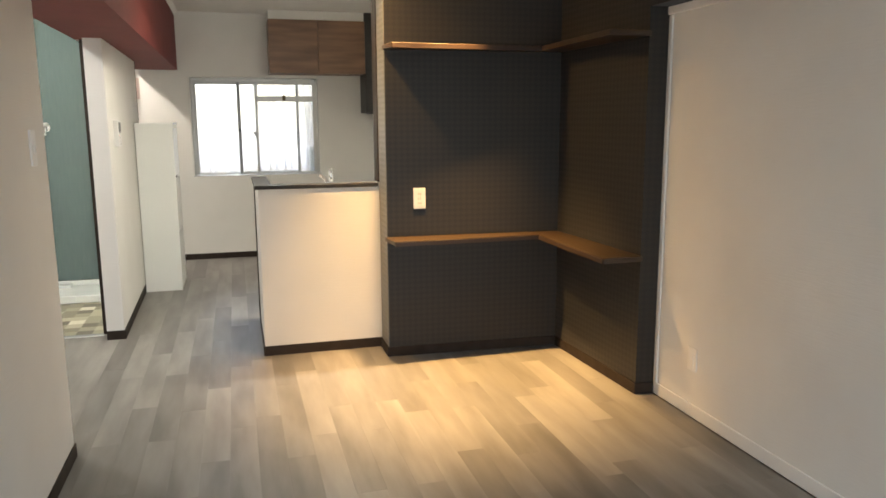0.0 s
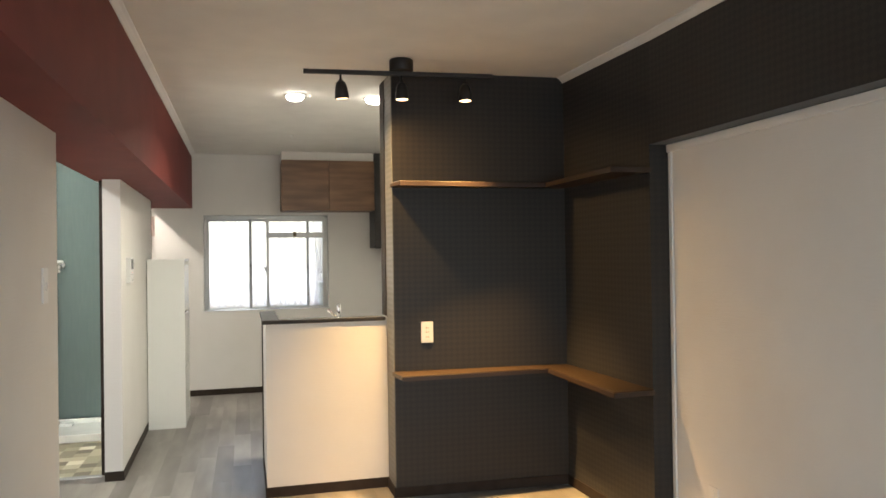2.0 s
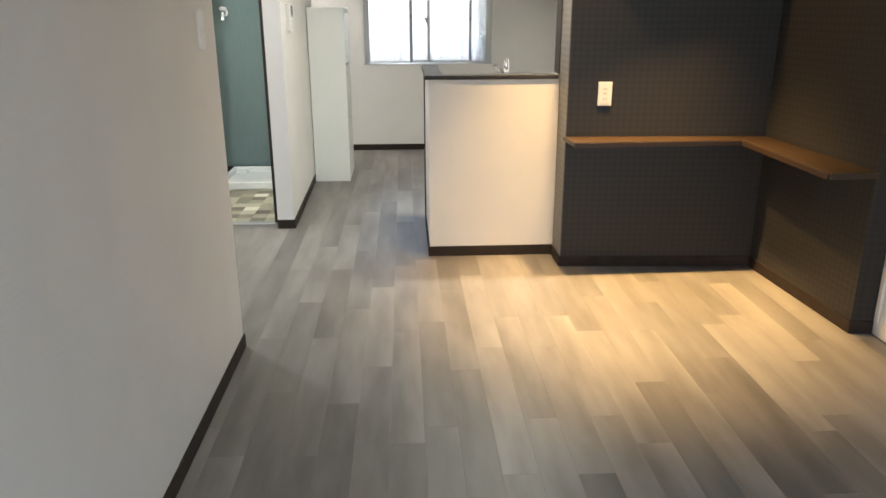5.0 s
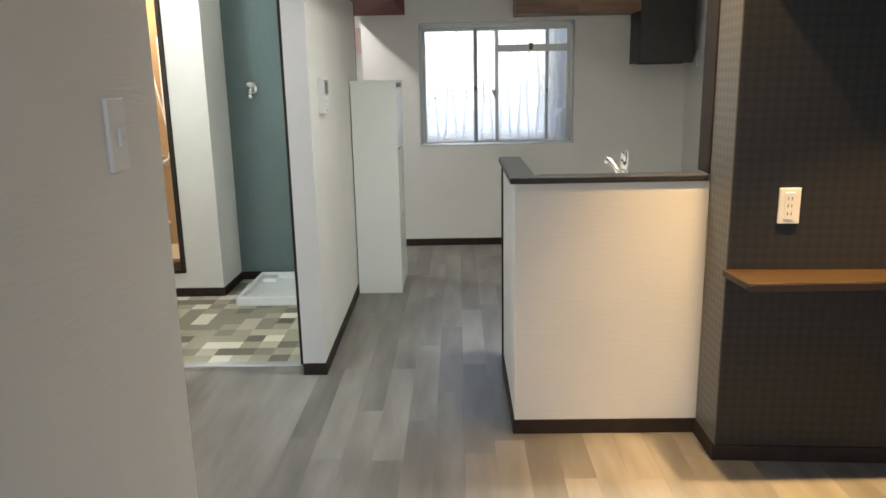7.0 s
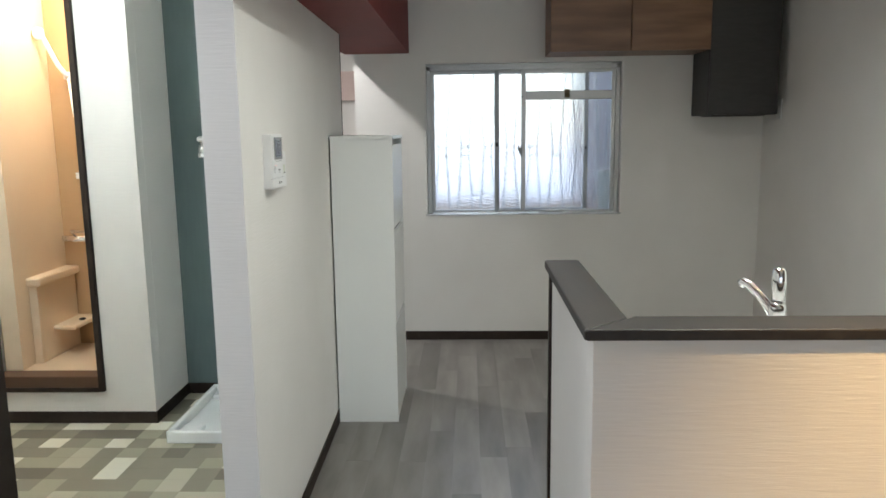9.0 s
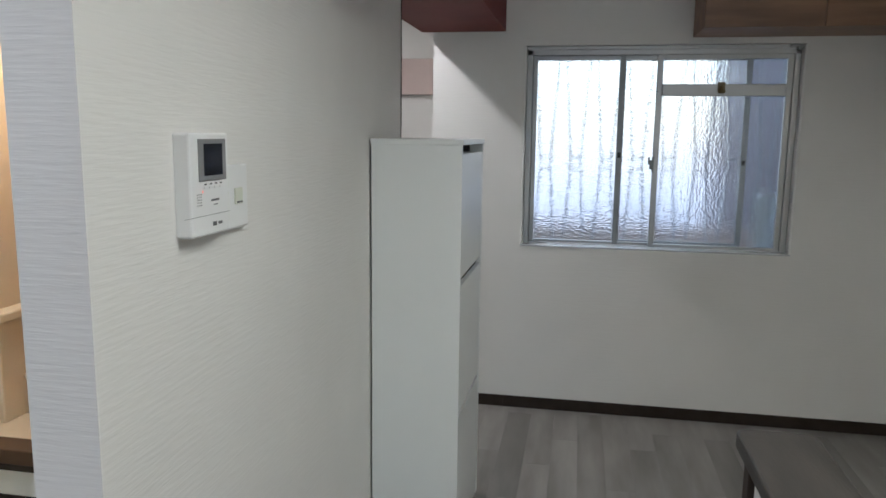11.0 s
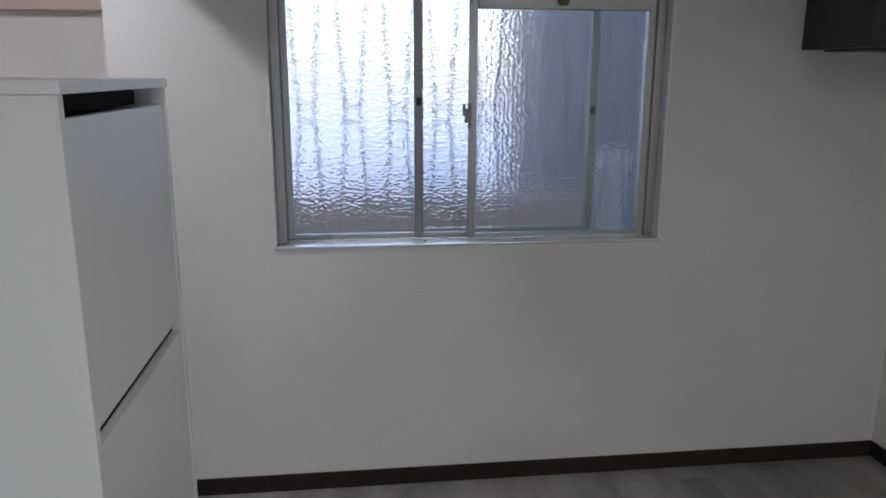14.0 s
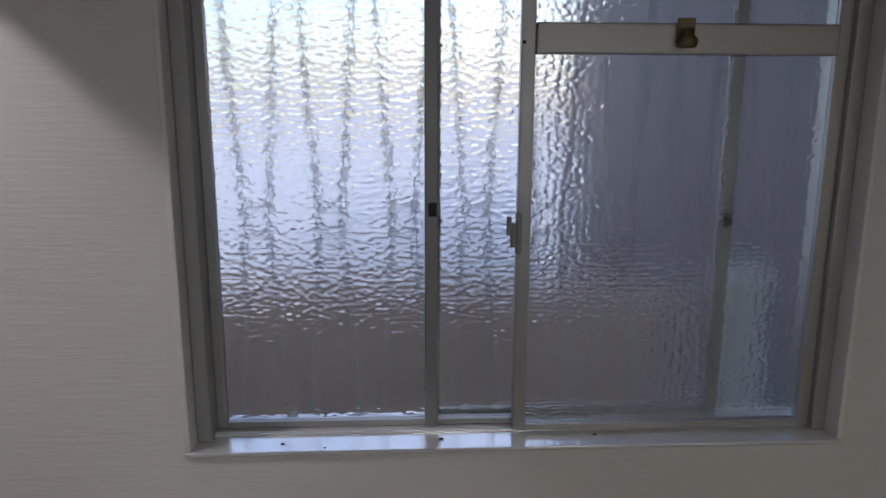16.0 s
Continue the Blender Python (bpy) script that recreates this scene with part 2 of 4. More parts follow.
def box(lo, hi, bevel=0.0):
    return bm_box(bmesh.new(), lo, hi, bevel)


def boxes(*pairs, bevel=0.0):
    bm = bmesh.new()
    for lo, hi in pairs:
        bm_box(bm, lo, hi, bevel)
    return bm


def prism(plan, z0, z1, bevel=0.0, bm=None):
    """An upright block over a plan of (x, y) corners."""
    bm = bm or bmesh.new()
    low = [bm.verts.new((x, y, z0)) for x, y in plan]
    high = [bm.verts.new((x, y, z1)) for x, y in plan]
    n = len(plan)
    faces = [bm.faces.new(low[::-1]), bm.faces.new(high)]
    faces += [bm.faces.new((low[k], low[(k + 1) % n], high[(k + 1) % n], high[k])) for k in range(n)]
    bmesh.ops.recalc_face_normals(bm, faces=faces)
    if bevel:
        bmesh.ops.bevel(bm, geom=list({e for f in faces for e in f.edges}), offset=bevel, segments=2, affect="EDGES", profile=0.5)
    return bm


def lathe(profile, at, axis="Z", steps=28, bm=None):
    """A turned body: rows of (radius, height) about an axis through the place at."""
    bm = bm or bmesh.new()
    turn = {"Z": Matrix.Identity(3), "X": Matrix.Rotation(radians(90), 3, "Y"), "Y": Matrix.Rotation(radians(-90), 3, "X")}[axis]
    rings = []
    for r, h in profile:
        rings.append([bm.verts.new(Vector(at) + turn @ Vector((r * math.cos(a), r * math.sin(a), h))) for a in (2 * math.pi * k / steps for k in range(steps))])
    faces = []
    for a, b in zip(rings, rings[1:]):
        faces += [bm.faces.new((a[k], a[(k + 1) % steps], b[(k + 1) % steps], b[k])) for k in range(steps)]
    faces += [bm.faces.new(rings[0][::-1]), bm.faces.new(rings[-1])]
    bmesh.ops.recalc_face_normals(bm, faces=faces)
    for f in faces:
        f.smooth = True
    return bm


def tube(points, radius, steps=10, bm=None):
    """A round bar along points."""
    bm = bm or bmesh.new()
    points = [Vector(p) for p in points]
    rings = []
    for k, p in enumerate(points):
        way = (points[min(k + 1, len(points) - 1)] - points[max(k - 1, 0)]).normalized()
        side = way.cross(Vector((0.31, 0.77, 0.55))).normalized()
        up = way.cross(side)
        rings.append([bm.verts.new(p + radius * (math.cos(a) * side + math.sin(a) * up)) for a in (2 * math.pi * j / steps for j in range(steps))])
    faces = []
    for a, b in zip(rings, rings[1:]):
        faces += [bm.faces.new((a[k], a[(k + 1) % steps], b[(k + 1) % steps], b[k])) for k in range(steps)]
    faces += [bm.faces.new(rings[0][::-1]), bm.faces.new(rings[-1])]
    bmesh.ops.recalc_face_normals(bm, faces=faces)
    for f in faces:
        f.smooth = True
    return bm


def mesh_of(name, bm, mat, origin):
    bmesh.ops.translate(bm, verts=bm.verts, vec=-Vector(origin))
    data = bpy.data.meshes.new(name)
    bm.to_mesh(data)
    bm.free()
    data.materials.append(mat)
    return data


def solid(name, bm, mat, label, category="", kind="structure", at=(0, 0, 0), group=""):
    """A top-level object of one mesh."""
    ob = new(name, mesh_of(name, bm, mat, at))
    ob.location = at
    ORIGIN[ob] = Vector(at)
    return tagged(ob, label, category, group, kind)


def thing(name, label, category, at, kind="", group=""):
    """An Empty at the base of a thing that its parts hang on."""
    ob = new(name)
    ob.empty_display_size = 0.05
    ob.location = at
    ORIGIN[ob] = Vector(at)
    return tagged(ob, label, category, group, kind)


def part(name, bm, mat, parent, label=""):
    ob = new(name, mesh_of(name, bm, mat, ORIGIN[parent]))
    ob.parent = parent
    ORIGIN[ob] = ORIGIN[parent]
    return tagged(ob, label)


CEIL = 2.49
BEAM = 1.925      # underside of the red beam
LEFT, RIGHT = -0.646, 2.135
BACK = 8.20

# ---- large structure ----
solid("ceiling", boxes(((-3.0, -1.9, CEIL), (2.5, 9.6, CEIL + 0.15))), M_CEIL, "flat ceiling in off-white textured paper", "ceiling")
floor = solid("floor", boxes(((-3.0, -1.9, -0.20), (2.5, 9.6, -0.012))), M_SUBFLOOR, "grey weathered oak plank floor", "floor")

# living room
solid("wall_west", box((LEFT - 0.12, -1.75, 0), (LEFT, 3.49, BEAM)), M_WALL, "white rippled wallpaper wall ending at the hall", "wall")
solid("wall_east", box((RIGHT, -1.75, 0), (RIGHT + 0.2, 4.9, 1.935)), M_WALL, "white papered wall below the dark beam", "wall")
south = thing("wall_south", "white wall around the wide balcony window", "wall", (0.7, -1.85, 0), "structure")
part("wall_panel", boxes(((-0.9, -1.9, 0), (-0.45, -1.78, CEIL)), ((1.9, -1.9, 0), (2.4, -1.78, CEIL)), ((-0.45, -1.9, 2.0), (1.9, -1.78, CEIL)), ((-0.45, -1.9, 0), (1.9, -1.78, 0.2))), M_WALL, south)

# the red beam with its cornice
solid("ceiling_beam", box((-0.852, -1.75, BEAM), (-0.432, BACK, CEIL)), M_RED, "brick-red papered beam running along the ceiling", "beam")
def cornice(name, p, q, side):
    """A coved white moulding from p to q under the ceiling; side: the way from the wall into the room."""
    bm = bmesh.new()
    prof = [(0, 0), (0.036, 0), (0.036, -0.006), (0.024, -0.012), (0.012, -0.024), (0.006, -0.034), (0, -0.034)]
    rows = []
    for x, y in (p, q):
        rows.append([bm.verts.new((x + side[0] * a, y + side[1] * a, CEIL + b)) for a, b in prof])
    n = len(prof)
    faces = [bm.faces.new((rows[0][k], rows[0][(k + 1) % n], rows[1][(k + 1) % n], rows[1][k])) for k in range(n)]
    faces += [bm.faces.new(rows[0][::-1]), bm.faces.new(rows[1])]
    bmesh.ops.recalc_face_normals(bm, faces=faces)
    return solid(name, bm, M_WHITE_TRIM, "narrow white coved cornice under the ceiling", "cornice")


cornice("trim_cornice_west", (-0.432, -1.74), (-0.432, BACK - 0.002), (1, 0))

# dark alcove: back partition, side pier, beam above the white wall
A_L, A_R = (0.925, 4.456), (1.986, 4.395)      # back corners
B_R, C_R = (2.028, 3.478), (RIGHT, 3.470)      # front of the pier
solid("wall_alcove_back", prism([A_L, A_R, (1.99, 4.68), (0.925, 4.68)], 0, CEIL), M_DARK, "charcoal wallpaper with a small diamond pattern", "wall")
# end face takes the lightened copy in place of grazing light
solid("trim_partition_end", box((0.9205, 4.457, 0), (0.9248, 4.6715, CEIL - 0.001)), M_DARK_LIT, "charcoal patterned wallpaper on the partition end, coloured taupe as if lit", "wall end")
solid("wall_alcove_side", prism([A_R, B_R, C_R, (RIGHT + 0.05, 4.68), (1.99, 4.68)], 0, CEIL), M_DARK, "charcoal patterned wallpaper on the alcove side pier", "wall")
solid("beam_dark", prism([(2.028, -1.75), (RIGHT + 0.2, -1.75), (RIGHT + 0.2, 3.47), (RIGHT, 3.47), (2.028, 3.478)], 1.945, CEIL), M_DARK, "charcoal papered beam above the white wall", "beam")
cornice("trim_cornice_east", (2.028, -1.74), (2.028, 3.478), (-1, 0))
cornice("trim_cornice_alcove", B_R, (A_R[0] - 0.002, A_R[1]), (-1, 0))
solid("trim_wall_head", box((RIGHT - 0.022, -1.7, 1.905), (RIGHT - 0.001, 3.466, 1.943), 0.004), M_WHITE_TRIM, "white moulding along the head of the wall", "trim")
solid("trim_wall_side", box((RIGHT - 0.012, 3.440, 0.06), (RIGHT - 0.001, 3.467, 1.903), 0.003), M_WHITE_TRIM, "white corner bead beside the dark pier", "trim")
solid("wall_kitchen_south", box((0.93, 4.682, 0), (2.0, 4.74, CEIL)), M_WALL, "white papered kitchen side of the partition", "wall")
solid("trim_jamb_kitchen", box((0.915, 4.672, 1.043), (0.962, 4.805, CEIL - 0.001), 0.003), M_TRIM, "dark brown jamb of the kitchen opening", "trim")
solid("wall_kitchen_east", box((1.868, 4.74, 0), (2.3, BACK, CEIL)), M_WALL, "white papered kitchen side wall", "wall")

# kitchen end wall with the window opening
WX0, WX1, WZ0, WZ1 = -0.336, 0.962, 0.861, 1.856
solid("wall_north", boxes(((-0.795, BACK, 0), (WX0, BACK + 0.16, CEIL)), ((WX1, BACK, 0), (2.3, BACK + 0.16, CEIL)),
                          ((WX0, BACK, 0), (WX1, BACK + 0.16, WZ0)), ((WX0, BACK, WZ1), (WX1, BACK + 0.16, CEIL))), M_WALL, "white rippled wallpaper wall around the kitchen window", "wall")

# corridor wall between washroom and kitchen
solid("wall_corridor", prism([(-0.790, 5.32), (-0.682, 5.32), (-0.713, 7.18), (-0.820, 7.18)], 0, BEAM), M_WALL, "white rippled wallpaper wall with a narrow free end", "wall")
solid("trim_wall_end", box((-0.822, 7.181, 0), (-0.711, 7.192, BEAM - 0.001), 0.002), M_TRIM, "dark edge strip on the wall end", "trim")
solid("trim_door_stop", box((-0.828, 5.425, 0.012), (-0.789, 5.452, 2.05), 0.002), M_TRIM, "thin dark door stop on the post", "trim")

# hall in front of the washroom
solid("wall_hall_west", box((-2.9, 3.2, 0), (-2.75, 9.5, CEIL)), M_WALL, "plain white hall wall", "wall")
solid("wall_hall_south", box((-2.75, 3.30, 0), (LEFT - 0.121, 3.42, CEIL)), M_WALL, "plain white hall wall", "wall")
solid("wall_washroom_front", boxes(((-2.75, 5.297, 0), (-1.742, 5.44, CEIL)), ((-1.742, 5.368, 0), (-1.566, 5.44, CEIL)), ((-1.566, 5.33, 2.09), (-0.853, 5.44, CEIL))), M_WALL, "white wall stepping back beside the washroom door", "wall")
solid("door_1", boxes(((-1.566, 5.345, 0), (-1.518, 5.452, 2.05)), ((-1.566, 5.345, 2.05), (-0.809, 5.452, 2.089)), bevel=0.004), M_TRIM, "dark brown frame of the open washroom doorway", "door frame")
solid("trim_threshold", box((-1.517, 5.436, -0.003), (-0.829, 5.490, 0.005), 0.002), M_SILL, "thin metal floor strip at the washroom doorway", "threshold")

# washroom
solid("wall_washroom_back", boxes(((-1.862, 6.722, 0), (-1.617, 6.80, 2.4)), ((-2.75, 6.722, 0), (-2.42, 6.80, 2.4)), ((-2.42, 6.722, 0), (-1.862, 6.80, 0.165)), ((-2.42, 6.722, 2.1), (-1.862, 6.80, 2.4))), M_WALL, "white washroom wall around the bathroom door", "wall")
solid("wall_washroom_return", box((-1.697, 6.801, 0), (-1.617, 7.148, 2.4)), M_WALL, "short white return wall beside the green wall", "wall")
solid("wall_washroom_green", box((-1.617, 7.148, 0), (-0.788, 7.22, 2.4)), M_GREEN, "sage green wallpaper behind the washing machine place", "wall")
solid("ceiling_washroom", box((-2.75, 5.441, 2.4), (-0.853, 7.22, 2.46)), M_CEIL, "white washroom ceiling", "ceiling")
solid("wall_washroom_head", box((-0.853, 5.441, BEAM), (-0.79, 7.14, 2.4)), M_WALL, "white wall above the corridor wall", "wall")

# bathroom behind the dark frame
solid("wall_bath_back", box((-2.42, 7.30, 0.2), (-1.70, 7.36, 2.4)), M_BATH_ACCENT, "tan glossy bathroom wall panel", "wall")
solid("wall_bath_side", box((-2.42, 6.81, 0.2), (-2.33, 7.299, 2.4)), M_BATH, "cream glossy bathroom wall panel", "wall")
solid("wall_bath_east", box((-1.76, 6.801, 0.2), (-1.698, 7.299, 2.4)), M_BATH, "cream glossy bathroom wall panel", "wall")
solid("floor_bath", box((-2.42, 6.81, 0.18), (-1.70, 7.299, 0.245)), M_BATH, "pale cream bathroom floor", "floor")
solid("ceiling_bath", box((-2.42, 6.81, 2.4), (-1.70, 7.36, 2.46)), M_BATH, "cream bathroom ceiling", "ceiling")
solid("door_2", boxes(((-1.890, 6.700, 0.168), (-1.863, 6.81, 2.12)), ((-2.42, 6.700, 2.10), (-1.863, 6.81, 2.12)), ((-2.42, 6.700, 0.166), (-1.89, 6.81, 0.188)), bevel=0.003), M_TRIM, "dark brown bathroom door frame", "door frame")
solid("trim_bath_sill", box((-2.42, 6.705, 0.188), (-1.891, 6.808, 0.246), 0.004), M_BRASS_SILL, "brown raised bathroom door sill", "sill")

# entrance beyond the kitchen
solid("wall_entrance_north", box((-2.75, 9.30, 0), (-0.70, 9.45, CEIL)), M_WALL, "white entrance wall", "wall")
solid("wall_entrance_east", box((-0.795, BACK + 0.161, 0), (-0.70, 9.30, CEIL)), M_WALL, "white entrance side wall", "wall")
solid("wall_hall_back", box((-2.75, 7.37, 0), (-1.70, 7.45, CEIL)), M_WALL, "white entrance wall behind the bathroom", "wall")
solid("trim_entrance_lintel", box((-2.2, 9.24, 1.672), (-0.796, 9.299, 1.90), 0.005), M_PINK, "pale pinkish lintel panel on the entrance wall", "lintel")

# baseboards
def baseboard(name, p, q, side, h=0.06, mat=None, label="dark brown baseboard"):
    """A skirting from p to q, 8 mm thick towards side."""
    px, py = side[0] * 0.008, side[1] * 0.008
    bm = prism([p, q, (q[0] + px, q[1] + py), (p[0] + px, p[1] + py)], 0.0, h, 0.002)
    return solid(name, bm, mat or M_TRIM, label, "baseboard")


for n, (p, q, side) in enumerate([
    ((LEFT, -1.74), (LEFT, 3.498), (1, 0)), ((LEFT - 0.121, 3.49), (LEFT, 3.49), (0, 1)),
    ((-0.790, 5.32), (-0.682, 5.32), (0, -1)), ((-0.682, 5.312), (-0.7105, 7.03), (1, 0)),
    ((-0.40, BACK), (1.868, BACK), (0, -1)), ((-0.795, BACK), (-0.40, BACK), (0, -1)), ((1.868, 5.45), (1.868, BACK - 0.009), (-1, 0)),
    ((0.198, 4.68), (0.925, 4.68), (0, -1)), ((0.198, 4.672), (0.198, 5.408), (-1, 0)), ((0.9202, 4.448), (0.9202, 4.671), (-1, 0)),
    ((0.917, 4.4565), (1.978, 4.3955), (-0.06, -0.998)), ((1.9855, 4.387), (2.0275, 3.4785), (-0.995, -0.05)), ((2.02, 3.4785), (2.12, 3.4715), (0, -1)),
    ((-2.75, 5.297), (-1.742, 5.297), (0, -1)), ((-1.742, 5.289), (-1.742, 5.367), (1, 0)), ((-1.733, 5.368), (-1.584, 5.368), (0, -1)),
    ((-2.42, 6.722), (-1.617, 6.722), (0, -1)), ((-1.617, 6.714), (-1.617, 7.147), (1, 0)), ((-1.608, 7.148), (-0.788, 7.148), (0, -1)),
]):
    baseboard("baseboard", p, q, side)
baseboard("baseboard_white", (RIGHT, -1.74), (RIGHT, 3.468), (-1, 0), 0.062, M_WHITE_TRIM, "white baseboard along the white wall")

# ---- kitchen window ----
def window():
    w = thing("window_1", "aluminium sliding kitchen window with hammered obscure glass", "window", (0.31, BACK + 0.06, WZ0), "structure")
    y0, y1 = BACK + 0.042, BACK + 0.150
    fr = part("window_frame", boxes(((WX0 + 0.012, y0, WZ0 + 0.011), (WX0 + 0.040, y1, WZ1 - 0.012)), ((WX1 - 0.040, y0, WZ0 + 0.011), (WX1 - 0.012, y1, WZ1 - 0.012)),
                                    ((WX0 + 0.012, y0, WZ1 - 0.042), (WX1 - 0.012, y1, WZ1 - 0.010)), bevel=0.002), M_ALU, w)
    part("bottom_track", box((WX0 + 0.012, y0 + 0.034, WZ0 + 0.004), (WX1 - 0.012, y1, WZ0 + 0.014), 0.001), M_SILL, fr, "bright aluminium bottom track")
    part("head_rail", box((WX0 + 0.002, y0 - 0.020, WZ1 - 0.018), (WX1 - 0.002, y0 + 0.004, WZ1 - 0.002), 0.002), M_ALU, fr)
    part("head_bracket", boxes(((WX1 - 0.072, BACK - 0.012, WZ1 - 0.014), (WX1 - 0.022, BACK + 0.020, WZ1 - 0.004)), ((WX1 - 0.040, BACK - 0.010, WZ1 - 0.028), (WX1 - 0.026, BACK + 0.018, WZ1 - 0.0135)), bevel=0.002), M_ALU_DARK, fr, "small dark bracket on the head rail")
    part("inner_track", box((WX0 + 0.041, y0 + 0.022, WZ0 + 0.010), (WX1 - 0.041, y0 + 0.026, WZ0 + 0.015), 0.001), M_SILL, fr)
    part("window_sill", box((WX0 + 0.001, BACK - 0.006, WZ0 + 0.001), (WX1 - 0.001, BACK + 0.078, WZ0 + 0.010), 0.002), M_SILL, w)
    part("reveal_left", box((WX0 + 0.001, BACK - 0.003, WZ0 + 0.010), (WX0 + 0.011, BACK + 0.155, WZ1 - 0.001), 0.002), M_WHITE_TRIM, w)
    part("reveal_right", box((WX1 - 0.011, BACK - 0.003, WZ0 + 0.010), (WX1 - 0.001, BACK + 0.155, WZ1 - 0.001), 0.002), M_WHITE_TRIM, w)
    zb, zt = WZ0 + 0.015, WZ1 - 0.042

    def sash(name, xa, xb, ya, wide, mat, panes):
        s = part(name, boxes(((xa, ya, zb), (xa + wide, ya + 0.024, zt)), ((xb - wide, ya, zb), (xb, ya + 0.024, zt)),
                             ((xa + wide, ya, zb), (xb - wide, ya + 0.024, zb + 0.013)), ((xa + wide, ya, zt - 0.020), (xb - wide, ya + 0.024, zt)), bevel=0.002), mat, w)
        for za, zc in panes:
            g = part("pane", box((xa + wide, ya + 0.010, za), (xb - wide, ya + 0.014, zc)), M_GLASS, s)
            g.visible_shadow = False
        return s

    # outer sash to the left, inner sash with a tilting vent above to the right
    left = sash("outer_sash", WX0 + 0.040, 0.335, BACK + 0.090, 0.020, M_ALU, [(zb + 0.013, zt - 0.020)])
    right = sash("inner_sash", 0.304, WX1 - 0.040, BACK + 0.056, 0.026, M_ALU, [(zb + 0.013, 1.621), (1.673, zt - 0.020)])
    part("vent_rail", box((0.3305, BACK + 0.049, 1.619), (WX1 - 0.0665, BACK + 0.083, 1.675), 0.003), M_ALU, right, "aluminium rail under the vent pane")
    latch = part("vent_latch", lathe([(0.013, 0), (0.017, 0.004), (0.019, 0.014), (0.012, 0.022), (0.010, 0.034), (0.006, 0.037)], (0.603, BACK + 0.034, 1.630)), M_BRASS, right, "small tarnished vent latch")
    part("latch_plate", box((0.586, BACK + 0.043, 1.640), (0.620, BACK + 0.0495, 1.684), 0.002), M_BRASS, latch)
    part("stile_screw", lathe([(0.003, 0), (0.004, 0.003)][::-1], (0.309, BACK + 0.0545, 1.640), "Y", 10), M_BLACK, right)
    lock = part("crescent_lock", box((0.300, BACK + 0.044, 1.245), (0.312, BACK + 0.058, 1.325), 0.003), M_ALU_DARK, right, "dark crescent lock on the meeting stile")
    part("lever", boxes(((0.288, BACK + 0.034, 1.262), (0.2995, BACK + 0.046, 1.308)), ((0.280, BACK + 0.030, 1.285), (0.2895, BACK + 0.040, 1.322)), bevel=0.003), M_ALU_DARK, lock)
    part("mid_stile", box((0.127, BACK + 0.080, zb), (0.154, BACK + 0.0975, zt), 0.003), M_ALU_DARK, left, "weathered middle stile")
    part("stile_clip", box((0.134, BACK + 0.072, 1.315), (0.150, BACK + 0.0805, 1.342), 0.002), M_BLACK, left)
    # insect screen frame outside the sashes
    screen = part("screen_frame", boxes(((0.140, BACK + 0.124, zb), (0.160, BACK + 0.142, zt)), ((0.728, BACK + 0.124, zb), (0.756, BACK + 0.142, zt)),
                                        ((0.160, BACK + 0.124, zb), (0.728, BACK + 0.142, zb + 0.02)), ((0.160, BACK + 0.124, zt - 0.02), (0.728, BACK + 0.142, zt)), bevel=0.002), M_ALU_DARK, w)
    for sx in (0.150, 0.742):
        part("screen_clip", box((sx - 0.009, BACK + 0.116, 1.285), (sx + 0.009, BACK + 0.124, 1.310), 0.002), M_BLACK, screen)
    return w


window()

# specks of dirt left on the sill
for wx, wy, size in ((-0.155, 0.026, 0.0028), (-0.070, 0.008, 0.0022), (0.158, 0.034, 0.0036), (0.470, 0.040, 0.0030)):
    bm = bmesh.new()
    bmesh.ops.create_icosphere(bm, subdivisions=2, radius=size)
    for v in bm.verts:
        v.co = Vector((v.co.x * 1.5, v.co.y, v.co.z * 0.6)) * (1 + 0.35 * noise.noise(v.co * 900)) + Vector((wx, BACK + wy, WZ0 + 0.0095 + size * 0.45))
    solid("dirt_speck", bm, M_BLACK, "small dark speck of dirt on the window sill", "dirt", kind="", at=(wx, BACK + wy, WZ0 + 0.0095), group="specks on the sill")

# security grille: pairs of bent bars with cross links
grille = thing("window_grille", "grey metal security grille with paired bent bars", "grille", (0.31, 8.47, 0.80))
for gx in [-0.390 + 0.1585 * k for k in range(10)]:
    for s in (-1, 1):
        pts = [(gx + s * (0.026 + 0.070 * max(0, abs(z - 1.28) - 0.03)), 8.47, z) for z in [0.735 + 0.0908 * k for k in range(13)]]
        part("bar", tube(pts, 0.0042, 8), M_GRILLE, grille)
    for lz in (1.25, 1.31):
        part("link", box((gx - 0.026, 8.467, lz - 0.003), (gx + 0.026, 8.473, lz + 0.003)), M_GRILLE, grille)
for bx in (-0.36, 0.31, 1.0):
    for bz in (0.735, 1.825):
        part("bracket", box((bx - 0.012, 8.355, bz - 0.01), (bx + 0.012, 8.463, bz + 0.01)), M_GRILLE, grille)
for gz in (0.735, 1.825):
    part("rail", box((-0.40, 8.462, gz - 0.012), (1.05, 8.478, gz + 0.012), 0.003), M_GRILLE, grille)

